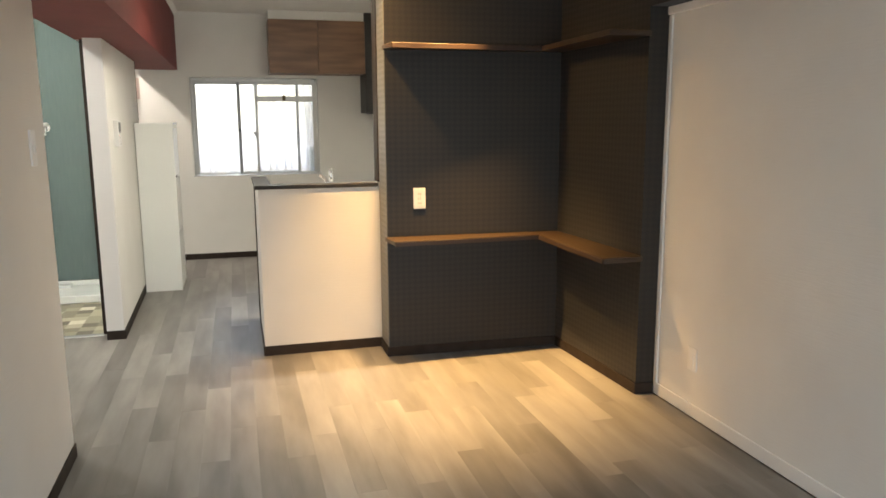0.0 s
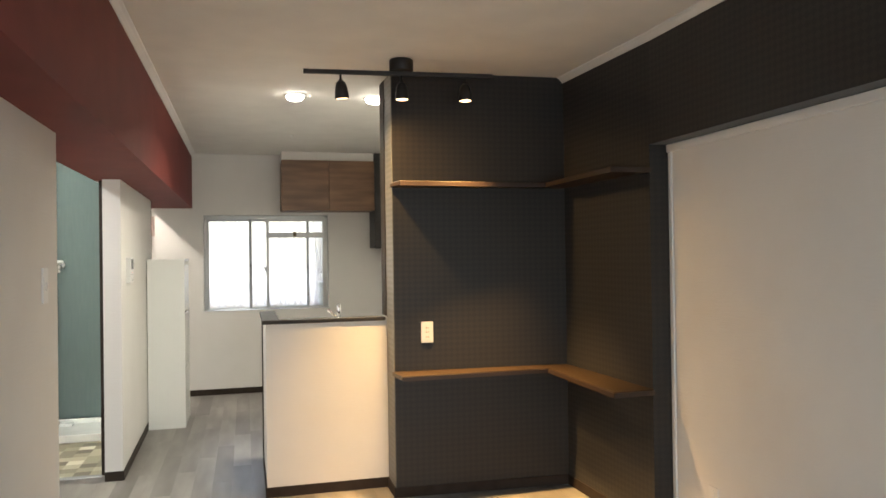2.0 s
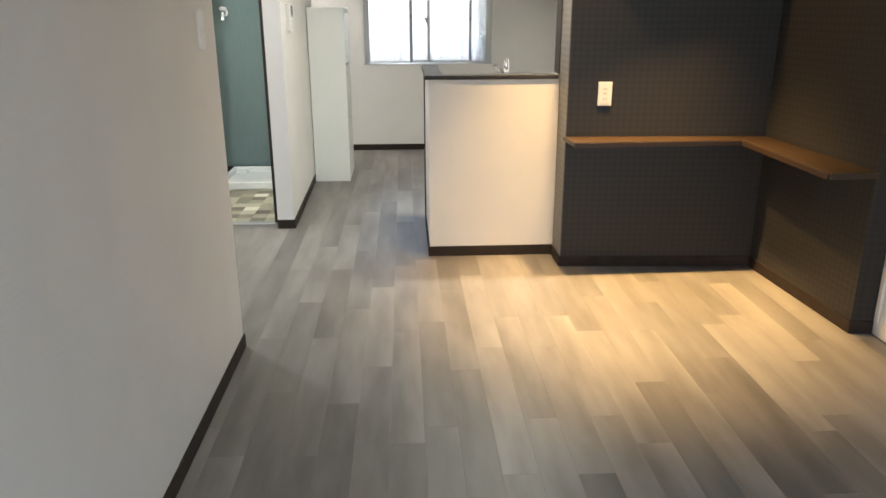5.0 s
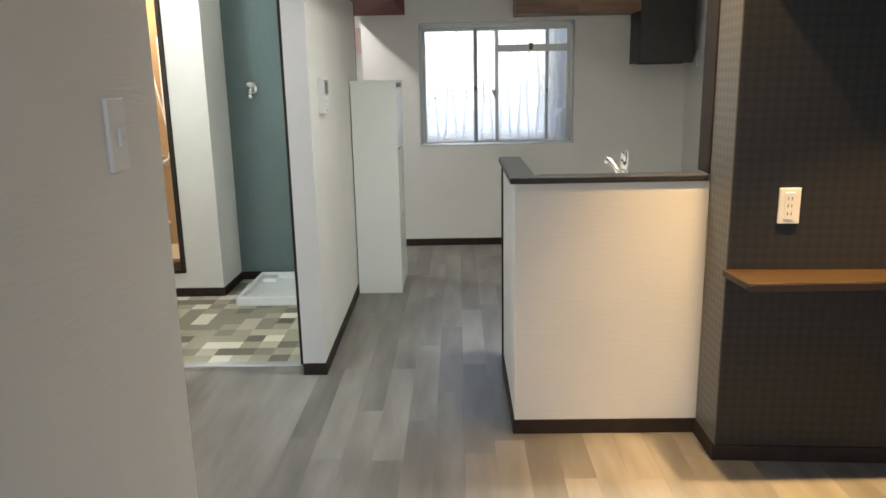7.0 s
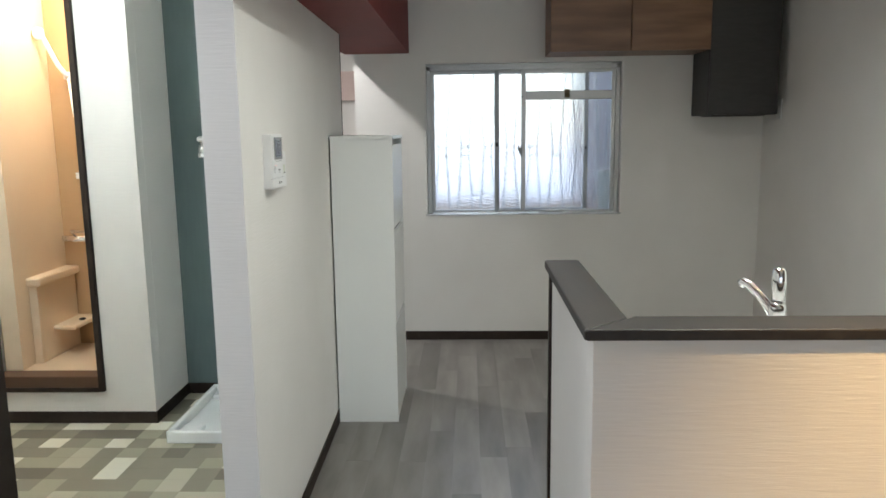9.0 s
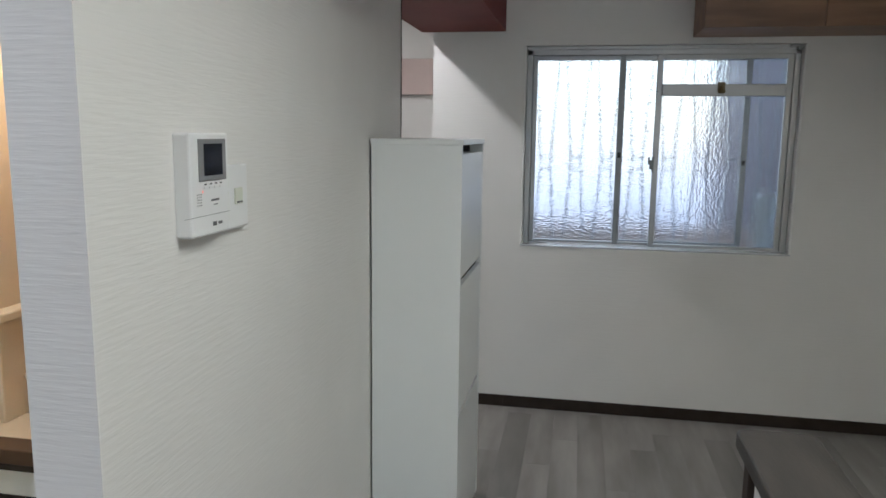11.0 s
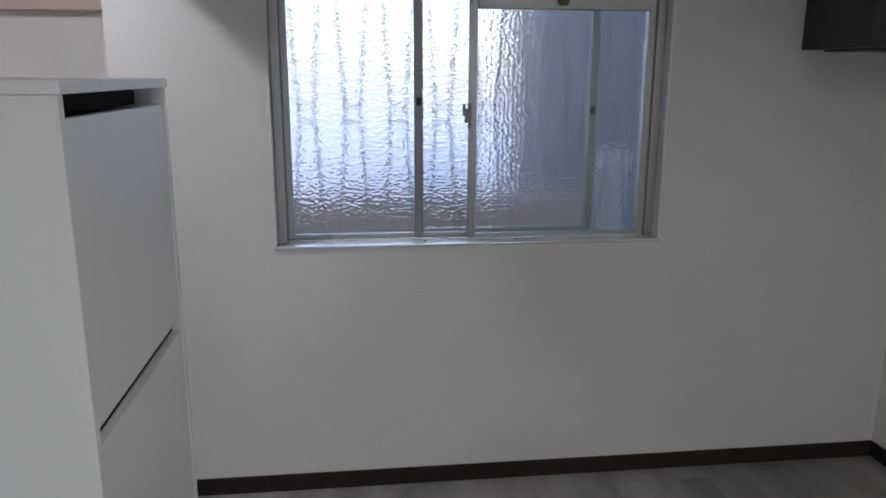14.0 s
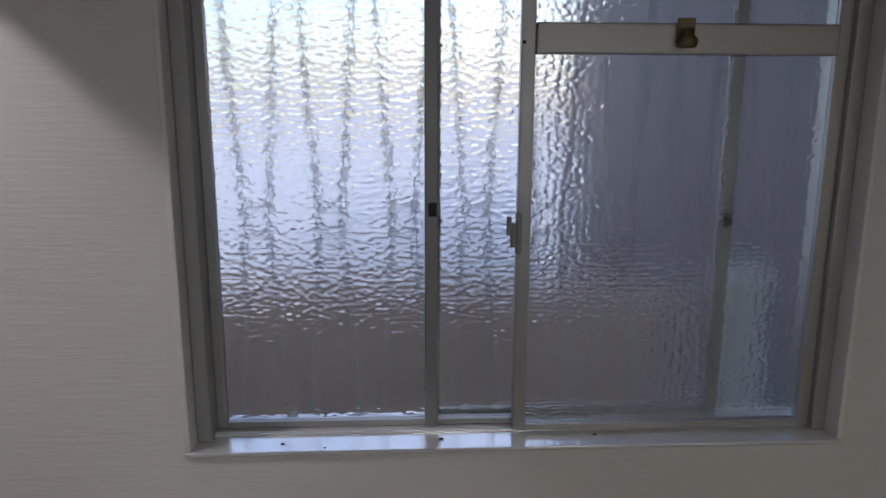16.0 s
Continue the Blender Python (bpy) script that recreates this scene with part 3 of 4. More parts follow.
# outside
solid("ground", box((-80, 8.38, -0.6), (80, 120, -0.5)), M_GROUND, "grey concrete ground outside", "ground")
solid("neighbour_fence_wall", box((-6, 9.55, -0.5), (1.2, 9.70, 0.82)), M_MUD, "pinkish brown rendered boundary wall outside", "wall")
solid("neighbour_building", prism([(1.15, 12.0), (3.0, 10.0), (8, 10.0), (8, 15), (1.8, 15)], -0.5, 5.5), M_CONCRETE, "grey rendered neighbouring building", "building", kind="")
solid("neighbour_low_building", box((-9, 10.8, -0.5), (0.95, 22.0, 0.62)), M_PALE, "pale blue rendered low building outside", "building", kind="")
solid("drain_pipe", lathe([(0.055, 0), (0.055, 1.55), (0.062, 1.56), (0.062, 1.62), (0.055, 1.63)], (0.935, 8.62, -0.5)), M_PIPE, "pale plastic drain pipe outside the window", "pipe", kind="")

# ---- alcove shelves ----
def l_shelf(name, z, label):
    """An L-shaped board along the back and the side of the alcove."""
    plan = [(0.906, 4.4465), (0.927, 4.4525), (1.984, 4.392), (2.026, 3.480), (2.026, 3.462), (1.806, 3.450), (1.812, 4.273), (0.926, 4.258)]
    s = thing(name, label, "shelf", (1.5, 4.4, z))
    part("board", prism(plan, z - 0.024, z, 0.003), M_SHELF, s)
    part("front_edge", prism([(0.927, 4.2575), (1.8118, 4.2725), (1.8116, 4.2675), (0.928, 4.2530)], z - 0.028, z - 0.004), M_SHELF_EDGE, s, "dark front edging")
    part("side_edge", prism([(1.8115, 4.2670), (1.8055, 3.4505), (1.8005, 3.4505), (1.8065, 4.2670)], z - 0.028, z - 0.004), M_SHELF_EDGE, s, "dark side edging")
    part("end_edge", prism([(1.8060, 3.4495), (2.026, 3.4615), (2.026, 3.4565), (1.8060, 3.4445)], z - 0.028, z - 0.004), M_SHELF_EDGE, s, "dark end edging")
    return s


l_shelf("corner_desk_shelf", 0.735, "walnut L-shaped desk board fixed round the dark alcove")
l_shelf("corner_wall_shelf", 1.832, "walnut L-shaped upper shelf fixed round the dark alcove")

# ---- track light ----
track = thing("track_light", "matt black ceiling track light with three lit spots", "track light", (0.929, 4.19, CEIL - 0.085))
part("canopy", lathe([(0.060, 0), (0.066, 0.005), (0.066, 0.062), (0.062, 0.0655)], (0.929, 4.19, CEIL - 0.066)), M_BLACK, track)
part("neck", lathe([(0.012, 0), (0.012, 0.02)], (0.929, 4.19, CEIL - 0.079)), M_BLACK, track)
bar = part("track_bar", prism([(0.402, 4.222), (1.444, 4.135), (1.4457, 4.155), (0.4037, 4.242)], CEIL - 0.090, CEIL - 0.066, 0.002), M_BLACK, track)
part("end_cap", prism([(0.3985, 4.2215), (0.4015, 4.2213), (0.4032, 4.2425), (0.4002, 4.2427)], CEIL - 0.091, CEIL - 0.065), M_BLACK, bar)
for sx, sy, ax, ay, *_ in SPOTS:
    part("stem", lathe([(0.009, 0), (0.009, 0.012), (0.006, 0.014), (0.006, 0.045)], (sx, sy, 2.358)), M_BLACK, track)
    lean = Matrix.Translation((sx, sy, 2.365)) @ Vector((-ax * 0.12, -ay * 0.6, 1)).to_track_quat("Z", "X").to_matrix().to_4x4()
    bell = lathe([(0.034, -0.094), (0.037, -0.098), (0.0385, -0.096), (0.037, -0.072), (0.032, -0.036), (0.025, -0.012), (0.012, 0.0)], (0, 0, 0))
    bulb = lathe([(0.026, -0.0975), (0.032, -0.0955)], (0, 0, 0))
    for bm in (bell, bulb):
        bmesh.ops.transform(bm, matrix=lean, verts=bm.verts)
    head = part("spot_head", bell, M_BLACK, track)
    part("bulb", bulb, M_GLOW_WARM, head, "glowing warm lamp face")

# ---- ceiling fittings ----
for dx in (0.42, 0.95):
    d = thing("downlight", "round white recessed ceiling downlight, lit", "downlight", (dx, 5.21, CEIL), group="kitchen downlights")
    part("ring", lathe([(0.074, -0.004), (0.074, 0.0), (0.060, 0.0), (0.060, -0.006)][::-1], (dx, 5.21, CEIL - 0.0005)), M_PLASTIC, d)
    # dome hangs below the ring, giving the lamp's bloom a shape
    part("diffuser", lathe([(0.030, -0.036), (0.048, -0.028), (0.058, -0.014), (0.060, -0.006)], (dx, 5.21, CEIL)), M_GLOW, d, "glowing round diffuser, domed to stand for its bloom")
hook = thing("ceiling_hook", "small white ceiling hook plate", "hook", (0.495, 6.86, CEIL))
part("plate", lathe([(0.018, -0.006), (0.020, 0)], (0.495, 6.86, CEIL - 0.0005)), M_PLASTIC, hook)
part("hook", tube([(0.495, 6.86, CEIL - 0.004), (0.495, 6.86, CEIL - 0.020), (0.505, 6.86, CEIL - 0.030), (0.515, 6.86, CEIL - 0.022)], 0.003), M_PLASTIC, hook)
wl = thing("washroom_ceiling_light", "round flat white ceiling light, lit", "ceiling light", (-1.94, 5.9, 2.4))
part("base", lathe([(0.10, -0.03), (0.11, -0.025), (0.11, 0)], (-1.94, 5.9, 2.3995)), M_PLASTIC, wl)
part("diffuser", lathe([(0.08, -0.042), (0.098, -0.031)], (-1.94, 5.9, 2.3995)), M_GLOW, wl)
# unseen ceiling fixture, added to carry the hall fill lamp
hl = thing("hall_fill_fixture", "round flat white hall ceiling fixture, lit, unseen and added for the fill lamp", "ceiling light", (-1.5, 4.35, CEIL))
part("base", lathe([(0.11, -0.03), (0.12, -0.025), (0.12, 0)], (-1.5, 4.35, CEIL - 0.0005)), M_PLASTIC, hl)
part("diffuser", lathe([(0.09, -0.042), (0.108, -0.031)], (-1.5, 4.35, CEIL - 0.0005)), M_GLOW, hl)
el = thing("entrance_ceiling_light", "round recessed entrance downlight, lit", "downlight", (-1.3, 7.72, CEIL))
part("ring", lathe([(0.060, -0.006), (0.074, -0.004), (0.074, 0.0)], (-1.3, 7.72, CEIL - 0.0005)), M_PLASTIC, el)
part("diffuser", lathe([(0.056, -0.012), (0.058, -0.007)], (-1.3, 7.72, CEIL)), M_GLOW, el)

# ---- wall plates ----
ow = Vector(A_R) - Vector(A_L)
ow.normalize()
outlet = thing("wall_outlet", "white double socket plate on the dark wallpaper", "outlet", (1.115, 4.437, 0.96))
def on_alcove(u0, u1, d0, d1, z0, z1, bevel=0.0):
    """A block on the alcove's back wall: u along it from its left corner, d out of it."""
    n = Vector((ow.y, -ow.x))
    c = [Vector(A_L) + ow * u + n * d for u, d in ((u0, d0), (u1, d0), (u1, d1), (u0, d1))]
    return prism([(p.x, p.y) for p in c], z0, z1, bevel)


part("plate", on_alcove(0.156, 0.228, -0.001, 0.009, 0.897, 1.021, 0.003), M_PLASTIC, outlet)
inset = part("socket_insert", on_alcove(0.176, 0.208, 0.0085, 0.0112, 0.912, 1.006, 0.001), M_WHITE_TRIM, outlet)
for oz in (0.985, 0.960, 0.932):
    for ou in (0.185, 0.197):
        part("slot", on_alcove(ou, ou + 0.0025, 0.0105, 0.0117, oz - 0.005, oz + 0.005), M_DARKGAP, inset)

switch = thing("light_switch", "white wall switch plate with one small rocker", "light switch", (LEFT, 3.282, 1.315))
part("plate", box((LEFT - 0.001, 3.247, 1.250), (LEFT + 0.008, 3.317, 1.384), 0.003), M_PLASTIC, switch)
rocker = part("rocker", box((LEFT + 0.0075, 3.278, 1.296), (LEFT + 0.0125, 3.302, 1.330), 0.002), M_PLASTIC, switch)
part("indicator", box((LEFT + 0.012, 3.284, 1.309), (LEFT + 0.0132, 3.294, 1.313)), M_LABEL, rocker)

blank = thing("wall_plate_low", "white socket plate low on the white wall", "outlet", (RIGHT, 3.15, 0.28))
part("plate", box((RIGHT - 0.006, 3.115, 0.225), (RIGHT + 0.001, 3.185, 0.340), 0.002), M_WHITE_TRIM, blank)
part("insert", box((RIGHT - 0.008, 3.135, 0.240), (RIGHT - 0.0055, 3.165, 0.325), 0.001), M_PLASTIC, blank)
kp = thing("kitchen_wall_plate", "white switch plate on the kitchen side wall", "light switch", (1.867, 7.95, 1.53))
part("plate", box((1.860, 7.915, 1.47), (1.869, 7.985, 1.59), 0.002), M_PLASTIC, kp)
part("rocker", box((1.857, 7.94, 1.51), (1.8605, 7.96, 1.55), 0.001), M_PLASTIC, kp)

# intercom on the corridor wall
CX = -0.686
ic = thing("intercom", "white video door intercom with a dark screen", "intercom", (CX, 5.60, 1.25))
body = part("body", box((CX - 0.001, 5.546, 1.252), (CX + 0.030, 5.678, 1.424), 0.004), M_PLASTIC, ic)
bez = part("bezel", box((CX + 0.0295, 5.572, 1.344), (CX + 0.0318, 5.666, 1.414), 0.001), M_PLASTIC_GREY, ic, "grey screen surround")
part("screen", box((CX + 0.0313, 5.588, 1.353), (CX + 0.0323, 5.652, 1.406)), M_SCREEN, bez, "dark glossy screen")
for k in range(4):
    ky = 5.588 + 0.018 * k
    part("button", box((CX + 0.0297, ky, 1.331), (CX + 0.0312, ky + 0.012, 1.335), 0.0005), M_PLASTIC, ic)
    part("print", box((CX + 0.0297, ky + 0.002, 1.3375), (CX + 0.0303, ky + 0.010, 1.3400)), M_INK, ic)
part("maker_mark", box((CX + 0.0297, 5.612, 1.309), (CX + 0.0303, 5.640, 1.3125)), M_INK, ic)
part("model_mark", box((CX + 0.0297, 5.620, 1.302), (CX + 0.0303, 5.634, 1.3040)), M_PLASTIC_GREY, ic)
part("lower_seam", box((CX + 0.0297, 5.523, 1.2860), (CX + 0.0303, 5.677, 1.2868)), M_PLASTIC_GREY, ic)
part("talk_mark", boxes(((CX + 0.0297, 5.615, 1.2665), (CX + 0.0303, 5.628, 1.2735)), ((CX + 0.0297, 5.634, 1.2675), (CX + 0.0303, 5.648, 1.2725))), M_INK, ic)
for r in range(5):
    for c in range(4):
        part("speaker_hole", box((CX + 0.0298, 5.564 + 0.0045 * c, 1.304 + 0.0045 * r), (CX + 0.0303, 5.566 + 0.0045 * c, 1.306 + 0.0045 * r)), M_PLASTIC_GREY, ic)
part("call_indicator", lathe([(0.0012, 0), (0.0016, 0.0008)], (CX + 0.0297, 5.583, 1.327), "X", 10), M_LED, ic, "small red indicator light")
sp = thing("switch_panel", "white switch panel with pale labels beside the intercom", "light switch", (CX, 5.735, 1.30))
part("plate", box((CX - 0.001, 5.679, 1.247), (CX + 0.011, 5.792, 1.366), 0.003), M_PLASTIC, sp)
for k, kz in enumerate((1.336, 1.306, 1.277)):
    part("rocker", box((CX + 0.0105, 5.684, kz - 0.013), (CX + 0.014, 5.708, kz + 0.013), 0.001), M_LABEL, sp)
rk = part("rocker", box((CX + 0.0105, 5.735, 1.292), (CX + 0.014, 5.765, 1.322), 0.001), M_LABEL, sp)
part("lamp_mark", box((CX + 0.0137, 5.740, 1.294), (CX + 0.0145, 5.762, 1.297)), M_INK, rk)

# ---- shoe cabinet ----
SX0, SX1, SY0, SY1, SH = -0.698, -0.405, 6.735, 7.235, 1.408
shoe = thing("shoe_cabinet", "tall slim white shoe cabinet with tilting flaps", "cabinet", (-0.53, 6.98, 0))
part("side_panel", box((SX0, SY0, 0), (SX1, SY0 + 0.016, SH - 0.017), 0.001), M_LAMINATE, shoe)
part("side_panel", box((SX0, SY1 - 0.016, 0), (SX1, SY1, SH - 0.017), 0.001), M_LAMINATE, shoe)
part("top_panel", box((SX0 - 0.002, SY0 - 0.004, SH - 0.017), (SX1 + 0.004, SY1 + 0.002, SH), 0.0015), M_LAMINATE, shoe)
# back panel takes the near-black gap colour, so the inside reads as shade
part("back_panel", box((SX0, SY0 + 0.0165, 0.005), (SX0 + 0.006, SY1 - 0.0165, SH - 0.018)), M_DARKGAP, shoe)
part("plinth", box((SX0 + 0.01, SY0 + 0.0165, 0.0), (SX1 - 0.004, SY1 - 0.0165, 0.05)), M_LAMINATE, shoe)
part("inner_shelf", box((SX0 + 0.01, SY0 + 0.0165, 0.93), (SX1 - 0.05, SY1 - 0.0165, 0.945)), M_LAMINATE, shoe)
for za, zc in ((0.054, 0.490), (0.508, 0.940), (0.966, 1.362)):
    part("flap", box((SX1 - 0.019, SY0 + 0.018, za), (SX1 - 0.002, SY1 - 0.018, zc), 0.0015), M_LAMINATE, shoe)
# near-black strips stand for the shade in the flap gaps and top slot
for gz in (0.499, 0.953):
    part("gap_rail", box((SX1 - 0.034, SY0 + 0.0165, gz - 0.016), (SX1 - 0.020, SY1 - 0.0165, gz + 0.016)), M_DARKGAP, shoe)
part("slot_shadow", box((SX1 - 0.06, SY0 + 0.017, 1.363), (SX1 - 0.05, SY1 - 0.017, 1.39)), M_DARKGAP, shoe)

# ---- wall cabinet and extractor hood ----
wc = thing("wall_cabinet", "walnut-grain wall cabinet with two doors over the window", "cabinet", (0.925, 8.19, 1.885))
part("body", box((0.452, 7.868, 1.886), (1.398, 8.199, 2.398), 0.002), M_CABINET_WOOD, wc)
for xa, xb in ((0.450, 0.927), (0.931, 1.400)):
    part("door", box((xa, 7.848, 1.884), (xb, 7.867, 2.400), 0.002), M_CABINET_WOOD, wc)
part("filler", box((0.456, 7.880, 2.4005), (1.398, 8.199, CEIL - 0.001)), M_WALL, wc, "white filler strip up to the ceiling")
hood = thing("range_hood", "charcoal boxed range hood beside the wall cabinet", "range hood", (1.63, 8.19, 1.495))
part("body", box((1.402, 7.875, 1.497), (1.815, 8.199, 2.397), 0.003), M_HOOD, hood)
part("front_panel", box((1.403, 7.855, 1.500), (1.815, 7.874, 2.395), 0.003), M_HOOD, hood)
part("duct_cover", box((1.404, 7.874, 2.3975), (1.86, 8.199, CEIL - 0.001)), M_HOOD, hood)
part("intake", box((1.45, 7.93, 1.490), (1.77, 8.15, 1.4965), 0.002), M_BLACK, hood)

# ---- kitchen counter ----
half = thing("counter_half_wall", "white papered L-shaped half wall of the kitchen counter", "half wall", (0.5, 4.8, 0), "structure")
part("front_wall", box((0.198, 4.68, 0), (0.924, 4.772, 1.016)), M_WALL, half)
part("side_wall", box((0.198, 4.773, 0), (0.272, 5.408, 1.016)), M_WALL, half)
part("end_trim", box((0.190, 5.409, 0.0), (0.276, 5.440, 1.016), 0.003), M_TRIM, half, "dark brown end board")
slab = thing("counter_top", "dark brown wood-grain L-shaped counter board", "worktop", (0.5, 4.8, 1.017))
part("front_board", prism([(0.178, 4.667), (0.914, 4.667), (0.914, 4.776), (0.2985, 4.776)], 1.017, 1.040, 0.004), M_SLAB, slab)
part("side_board", prism([(0.178, 4.667), (0.281, 4.7625), (0.281, 5.444), (0.276, 5.455), (0.266, 5.458), (0.194, 5.458), (0.184, 5.455), (0.178, 5.444)], 1.017, 1.040, 0.004), M_SLAB, slab)
unit = thing("kitchen_unit", "stainless steel sink worktop on a base cabinet behind the counter", "kitchen unit", (1.08, 5.1, 0))
part("base_cabinet", box((0.30, 4.95, 0.0), (1.86, 5.40, 0.81)), M_LAMINATE, unit)
top = part("worktop", boxes(((0.278, 4.802, 0.812), (0.45, 5.44, 0.85)), ((1.05, 4.802, 0.812), (1.862, 5.44, 0.85)), ((0.45, 4.802, 0.812), (1.05, 4.93, 0.85)), ((0.45, 5.36, 0.812), (1.05, 5.44, 0.85)), bevel=0.004), M_STEEL, unit, "brushed steel worktop")
part("rolled_edge", tube([(0.280, 5.440, 0.852), (0.8, 5.440, 0.852), (1.860, 5.440, 0.852)], 0.007, 12), M_SILL, top, "bright rolled steel edge")
part("sink_bowl", boxes(((0.45, 4.93, 0.66), (1.05, 5.36, 0.664)), ((0.448, 4.93, 0.664), (0.452, 5.36, 0.846)), ((1.048, 4.93, 0.664), (1.052, 5.36, 0.846)), ((0.45, 4.928, 0.664), (1.05, 4.932, 0.846)), ((0.45, 5.358, 0.664), (1.05, 5.362, 0.846))), M_STEEL, unit, "steel sink bowl")
tap = thing("kitchen_tap", "chrome lever mixer tap with a short spout", "tap", (0.657, 4.93, 0.85))
part("tap_body", lathe([(0.024, 0), (0.024, 0.01), (0.019, 0.02), (0.019, 0.14), (0.020, 0.17), (0.016, 0.18)], (0.657, 4.93, 0.85)), M_CHROME, tap)
part("spout", tube([(0.657, 4.93, 0.985), (0.642, 4.945, 1.018), (0.628, 4.96, 1.042), (0.612, 4.98, 1.062), (0.603, 4.99, 1.068), (0.597, 4.997, 1.060)], 0.011), M_CHROME, tap)
part("lever", lathe([(0.012, 0.0), (0.015, 0.02), (0.016, 0.06), (0.014, 0.085), (0.008, 0.092)], (0.660, 4.935, 1.020)), M_CHROME, tap)

# ---- washroom things ----
pan = thing("washing_machine_pan", "glossy white washing machine drip pan on the floor", "drip pan", (-1.14, 6.80, 0))
PX0, PX1, PY0, PY1 = -1.466, -0.826, 6.466, 7.126
part("tray", box((PX0 + 0.012, PY0 + 0.012, 0.002), (PX1 - 0.012, PY1 - 0.012, 0.022), 0.004), M_PAN, pan)
for lo, hi in (((PX0, PY0, 0.001), (PX1, PY0 + 0.03, 0.062)), ((PX0, PY1 - 0.03, 0.001), (PX1, PY1, 0.062)), ((PX0, PY0 + 0.0305, 0.001), (PX0 + 0.03, PY1 - 0.0305, 0.062)), ((PX1 - 0.03, PY0 + 0.0305, 0.001), (PX1, PY1 - 0.0305, 0.062))):
    part("rim", box(lo, hi, 0.008), M_PAN, pan)
for fx in (PX0 + 0.09, PX1 - 0.09):
    for fy in (PY0 + 0.09, PY1 - 0.09):
        part("foot_pad", box((fx - 0.05, fy - 0.05, 0.02), (fx + 0.05, fy + 0.05, 0.045), 0.006), M_PAN, pan)
part("drain", lathe([(0.03, 0), (0.03, 0.006), (0.022, 0.010)], (PX1 - 0.1, 6.62, 0.022)), M_PLASTIC_GREY, pan)
wt = thing("washing_machine_tap", "small chrome washing machine tap on the green wall", "tap", (-1.432, 7.147, 1.36))
part("flange", lathe([(0.034, 0), (0.032, -0.006), (0.015, -0.01)][::-1], (-1.432, 7.1475, 1.37), "Y"), M_CHROME, wt)
part("tap_body", tube([(-1.432, 7.145, 1.37), (-1.432, 7.09, 1.37), (-1.432, 7.075, 1.362), (-1.432, 7.07, 1.325)], 0.0155), M_CHROME, wt)
part("handle", lathe([(0.022, 0), (0.030, 0.006), (0.028, 0.022), (0.014, 0.028)], (-1.432, 7.10, 1.386)), M_PLASTIC, wt, "pale turn handle")
part("nozzle", lathe([(0.012, 0), (0.018, 0.004), (0.018, 0.026)], (-1.432, 7.07, 1.302)), M_CHROME, wt)

# ---- bathroom fittings ----
shower = thing("shower_set", "white hand shower with hose on the bathroom wall", "shower", (-2.2, 7.27, 0.9))
part("wall_bracket", box((-2.225, 7.255, 1.725), (-2.175, 7.299, 1.765), 0.006), M_PLASTIC, shower)
part("hand_shower", tube([(-2.20, 7.26, 1.735), (-2.235, 7.23, 1.80), (-2.275, 7.19, 1.93), (-2.29, 7.17, 1.97)], 0.013), M_PLASTIC, shower)
part("shower_face", lathe([(0.022, 0), (0.034, 0.012), (0.030, 0.02)], (-2.292, 7.16, 1.955), "Y"), M_PLASTIC, shower)
part("hose", tube([(-2.20, 7.26, 1.735), (-2.18, 7.25, 1.55), (-2.13, 7.235, 1.32), (-2.085, 7.22, 1.10), (-2.07, 7.215, 0.98), (-2.10, 7.215, 0.89), (-2.17, 7.225, 0.855), (-2.25, 7.25, 0.85)], 0.0075), M_PLASTIC, shower)
part("second_bracket", box((-2.215, 7.27, 1.19), (-2.175, 7.299, 1.225), 0.005), M_PLASTIC, shower)
bt = thing("bath_mixer", "chrome bath mixer on the cream wall panel", "tap", (-2.27, 7.28, 0.85))
part("mixer_body", tube([(-2.31, 7.255, 0.86), (-2.14, 7.255, 0.86)], 0.017), M_CHROME, bt)
part("mixer_spout", tube([(-2.24, 7.255, 0.875), (-2.24, 7.22, 0.905), (-2.13, 7.20, 0.905), (-2.12, 7.20, 0.895)], 0.009), M_CHROME, bt)
part("knob", lathe([(0.02, 0), (0.024, 0.01), (0.02, 0.03)], (-2.14, 7.255, 0.86), "X"), M_CHROME, bt)
part("shank", tube([(-2.29, 7.299, 0.86), (-2.29, 7.255, 0.86)], 0.014), M_CHROME, bt)
ledge = thing("bath_ledge", "cream moulded bathroom ledge with a dark plug", "shelf", (-2.28, 7.0, 0.6))
part("shelf", box((-2.331, 6.90, 0.66), (-2.255, 7.299, 0.705), 0.010), M_BATH, ledge)
part("apron", box((-2.331, 6.92, 0.245), (-2.285, 7.299, 0.659), 0.006), M_BATH, ledge)
part("low_tray", box((-2.284, 7.03, 0.395), (-2.16, 7.299, 0.420), 0.008), M_BATH, ledge)
part("plug", lathe([(0.016, 0), (0.018, 0.006), (0.010, 0.010)], (-2.19, 7.16, 0.421)), M_BLACK, ledge)
mirror = solid("bath_mirror", box((-2.13, 7.286, 1.15), (-1.99, 7.299, 1.74), 0.003), M_WHITE_TRIM, "narrow pale panel on the tan bathroom wall", "wall panel", kind="", at=(-2.06, 7.29, 1.15))

# ---- floor pieces ----
def floor_covered(x, y):
    """Where the plank floor lies, past walls, pier and washroom."""
    if x < LEFT - 0.02 and y < 3.42:
        return False
    if x < -0.70 and 5.45 < y < 7.2:
        return False
    if x > 1.95 and y > 3.55:
        return False
    return -2.8 < x < 2.2


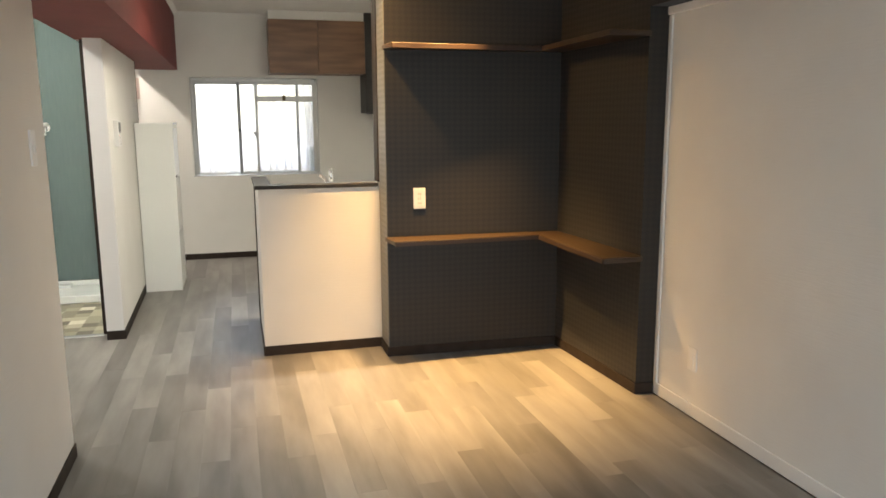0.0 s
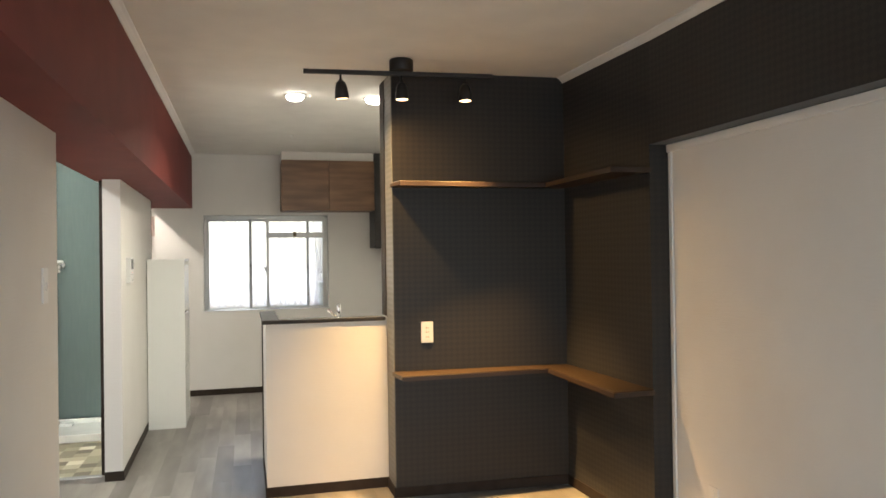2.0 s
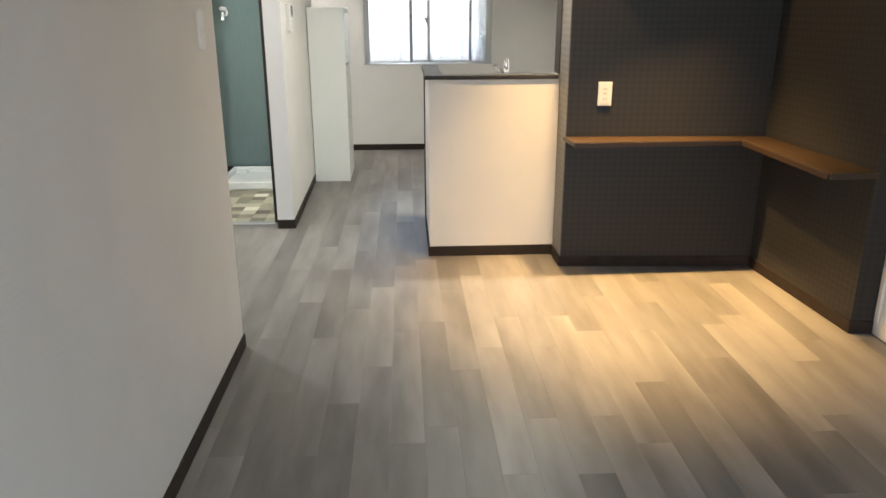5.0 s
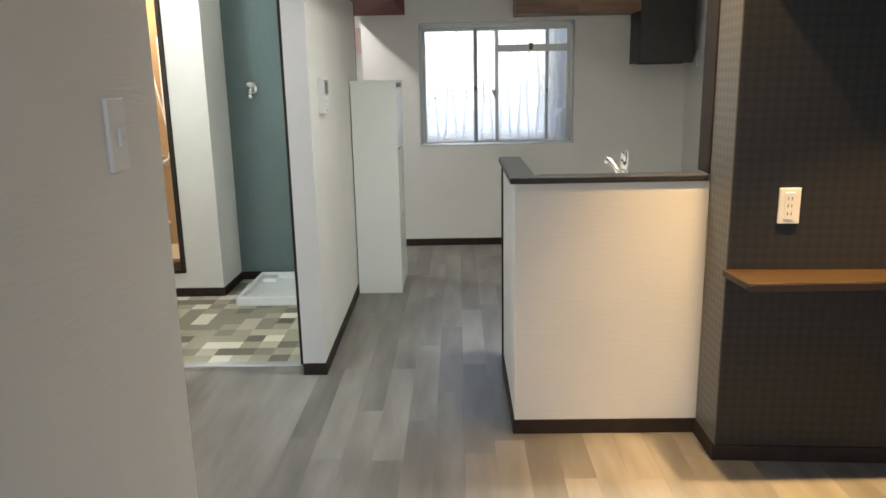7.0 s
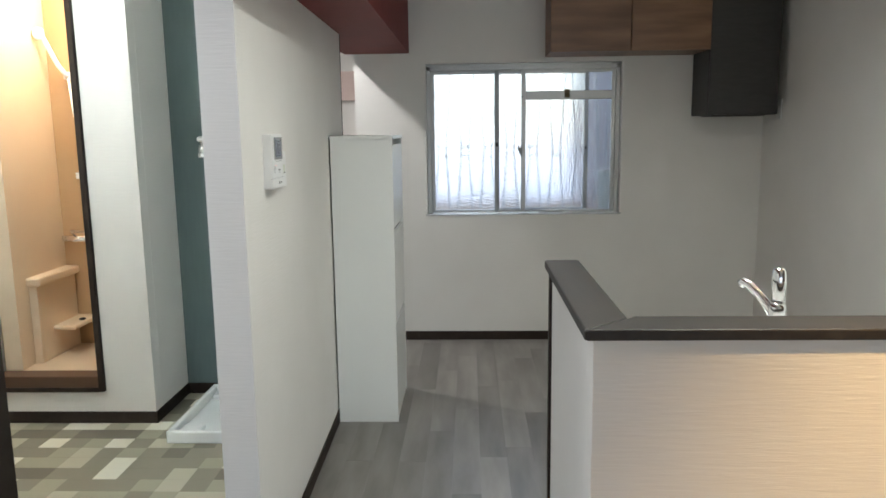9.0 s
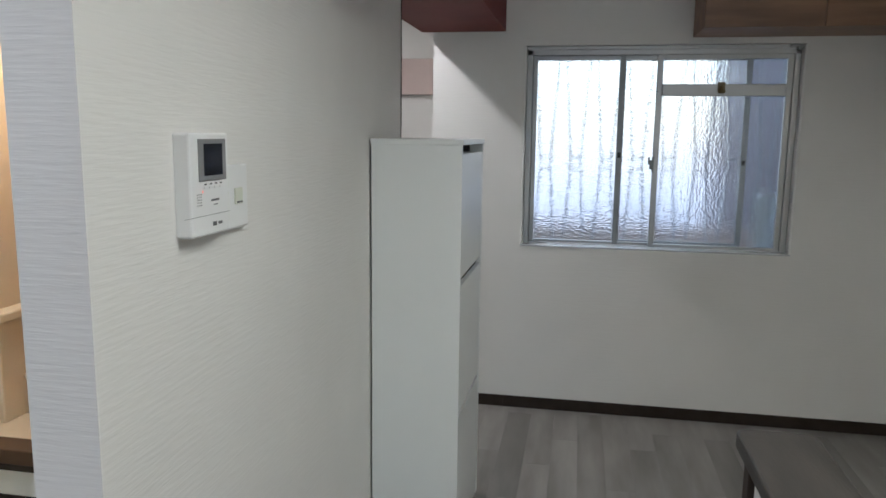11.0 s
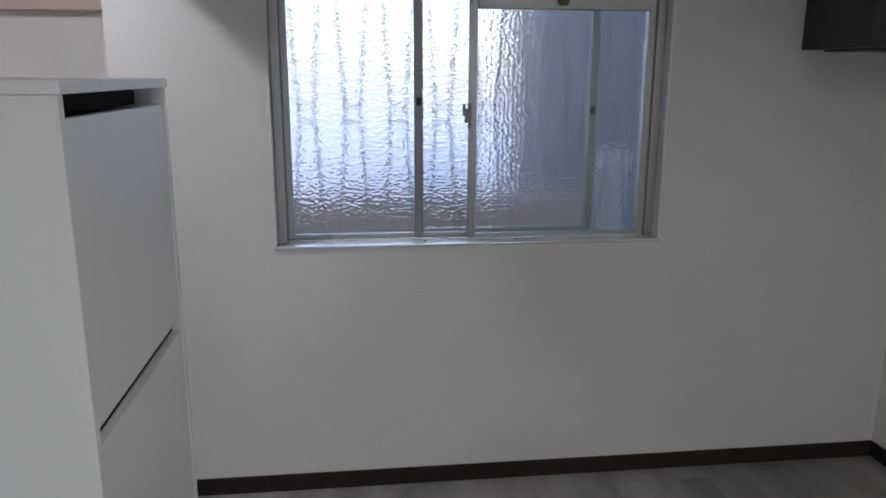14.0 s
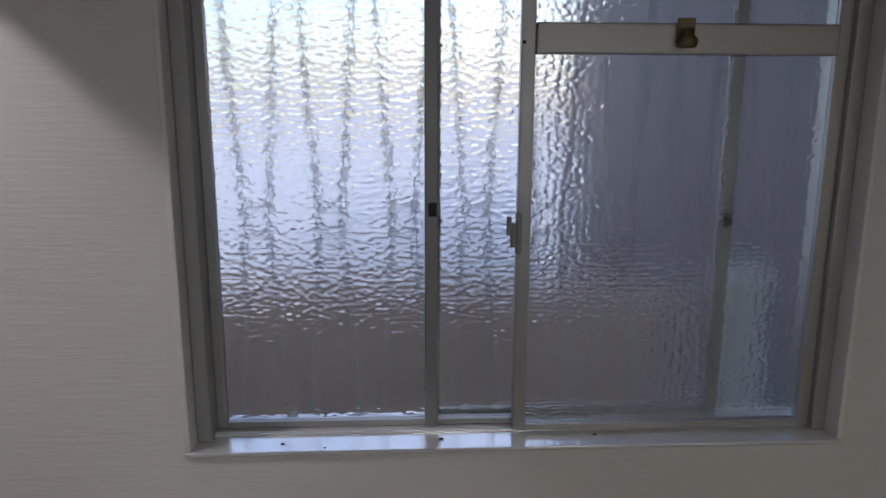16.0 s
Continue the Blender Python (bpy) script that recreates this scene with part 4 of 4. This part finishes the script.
plank_w, plank_l = 0.118, 0.91
def plank_mesh(length, name):
    bm = box((0.0001, 0.0001, -0.012), (plank_w - 0.0001, length - 0.0001, 0.0), 0.0004)
    data = bpy.data.meshes.new(name)
    bm.to_mesh(data)
    bm.free()
    data.materials.append(M_PLANK)
    return data


PLANK = plank_mesh(plank_l, "plank")
spots = []
for col in range(int(4.9 / plank_w)):
    x = -2.72 + col * plank_w
    y = -1.75 - [0.0, 0.42, 0.15, 0.66, 0.30, 0.80][col % 6] - 0.07 * (col % 4)
    while y < 9.25:
        if floor_covered(x + plank_w / 2, y + plank_l / 2) or floor_covered(x + plank_w / 2, y + 0.1) or floor_covered(x + plank_w / 2, y + plank_l - 0.1):
            spots.append((x, y))
        y += plank_l
def plank_span(x, y):
    """A plank's two ends, cut where the floor meets an end wall."""
    low, high = (3.44, 9.18) if x + plank_w / 2 < LEFT - 0.02 else (-1.74, 8.19)
    return max(y, low), min(y + plank_l, high)


near = [s for s in spots if -0.75 < s[0] < 2.2 and 0.3 < s[1] and plank_span(*s) == (s[1], s[1] + plank_l)]
near = sorted(near, key=lambda s: abs(s[0] - 0.3))[:296]
for x, y in near:
    ob = new("plank", PLANK)
    ob.parent, ob.location = floor, (x, y, 0)
rest = bmesh.new()
for x, y in [s for s in spots if s not in near]:
    ya, yb = plank_span(x, y)
    if yb - ya > 0.01:
        bm_box(rest, (x + 0.0002, ya + 0.0002, -0.012), (x + plank_w - 0.0002, yb - 0.0002, 0.0))
tagged(part("planks_far", rest, M_PLANK, floor), kind="stuff")

# washroom squares, about 10 cm
wash_floor = solid("floor_washroom", box((-2.75, 5.466, -0.011), (-0.788, 7.147, -0.003)), M_SUBFLOOR, "washroom vinyl floor of mixed grey, olive and cream squares", "floor")
def tile_mesh(w, d):
    bm = box((0.0001, 0.0001, -0.004), (w - 0.0001, d - 0.0001, 0.0), 0.0004)
    data = bpy.data.meshes.new("square")
    bm.to_mesh(data)
    bm.free()
    data.materials.append(M_TILE)
    return data


TS = 0.1035
SQUARE = tile_mesh(TS, TS)
for row in range(16):
    for col in range(15):
        x, y = -2.3645 + col * TS, 5.4925 + row * TS
        if not (row > 11 and x < -1.70):
            ob = new("square", SQUARE)
            ob.parent, ob.location = wash_floor, (x, y, 0.001)
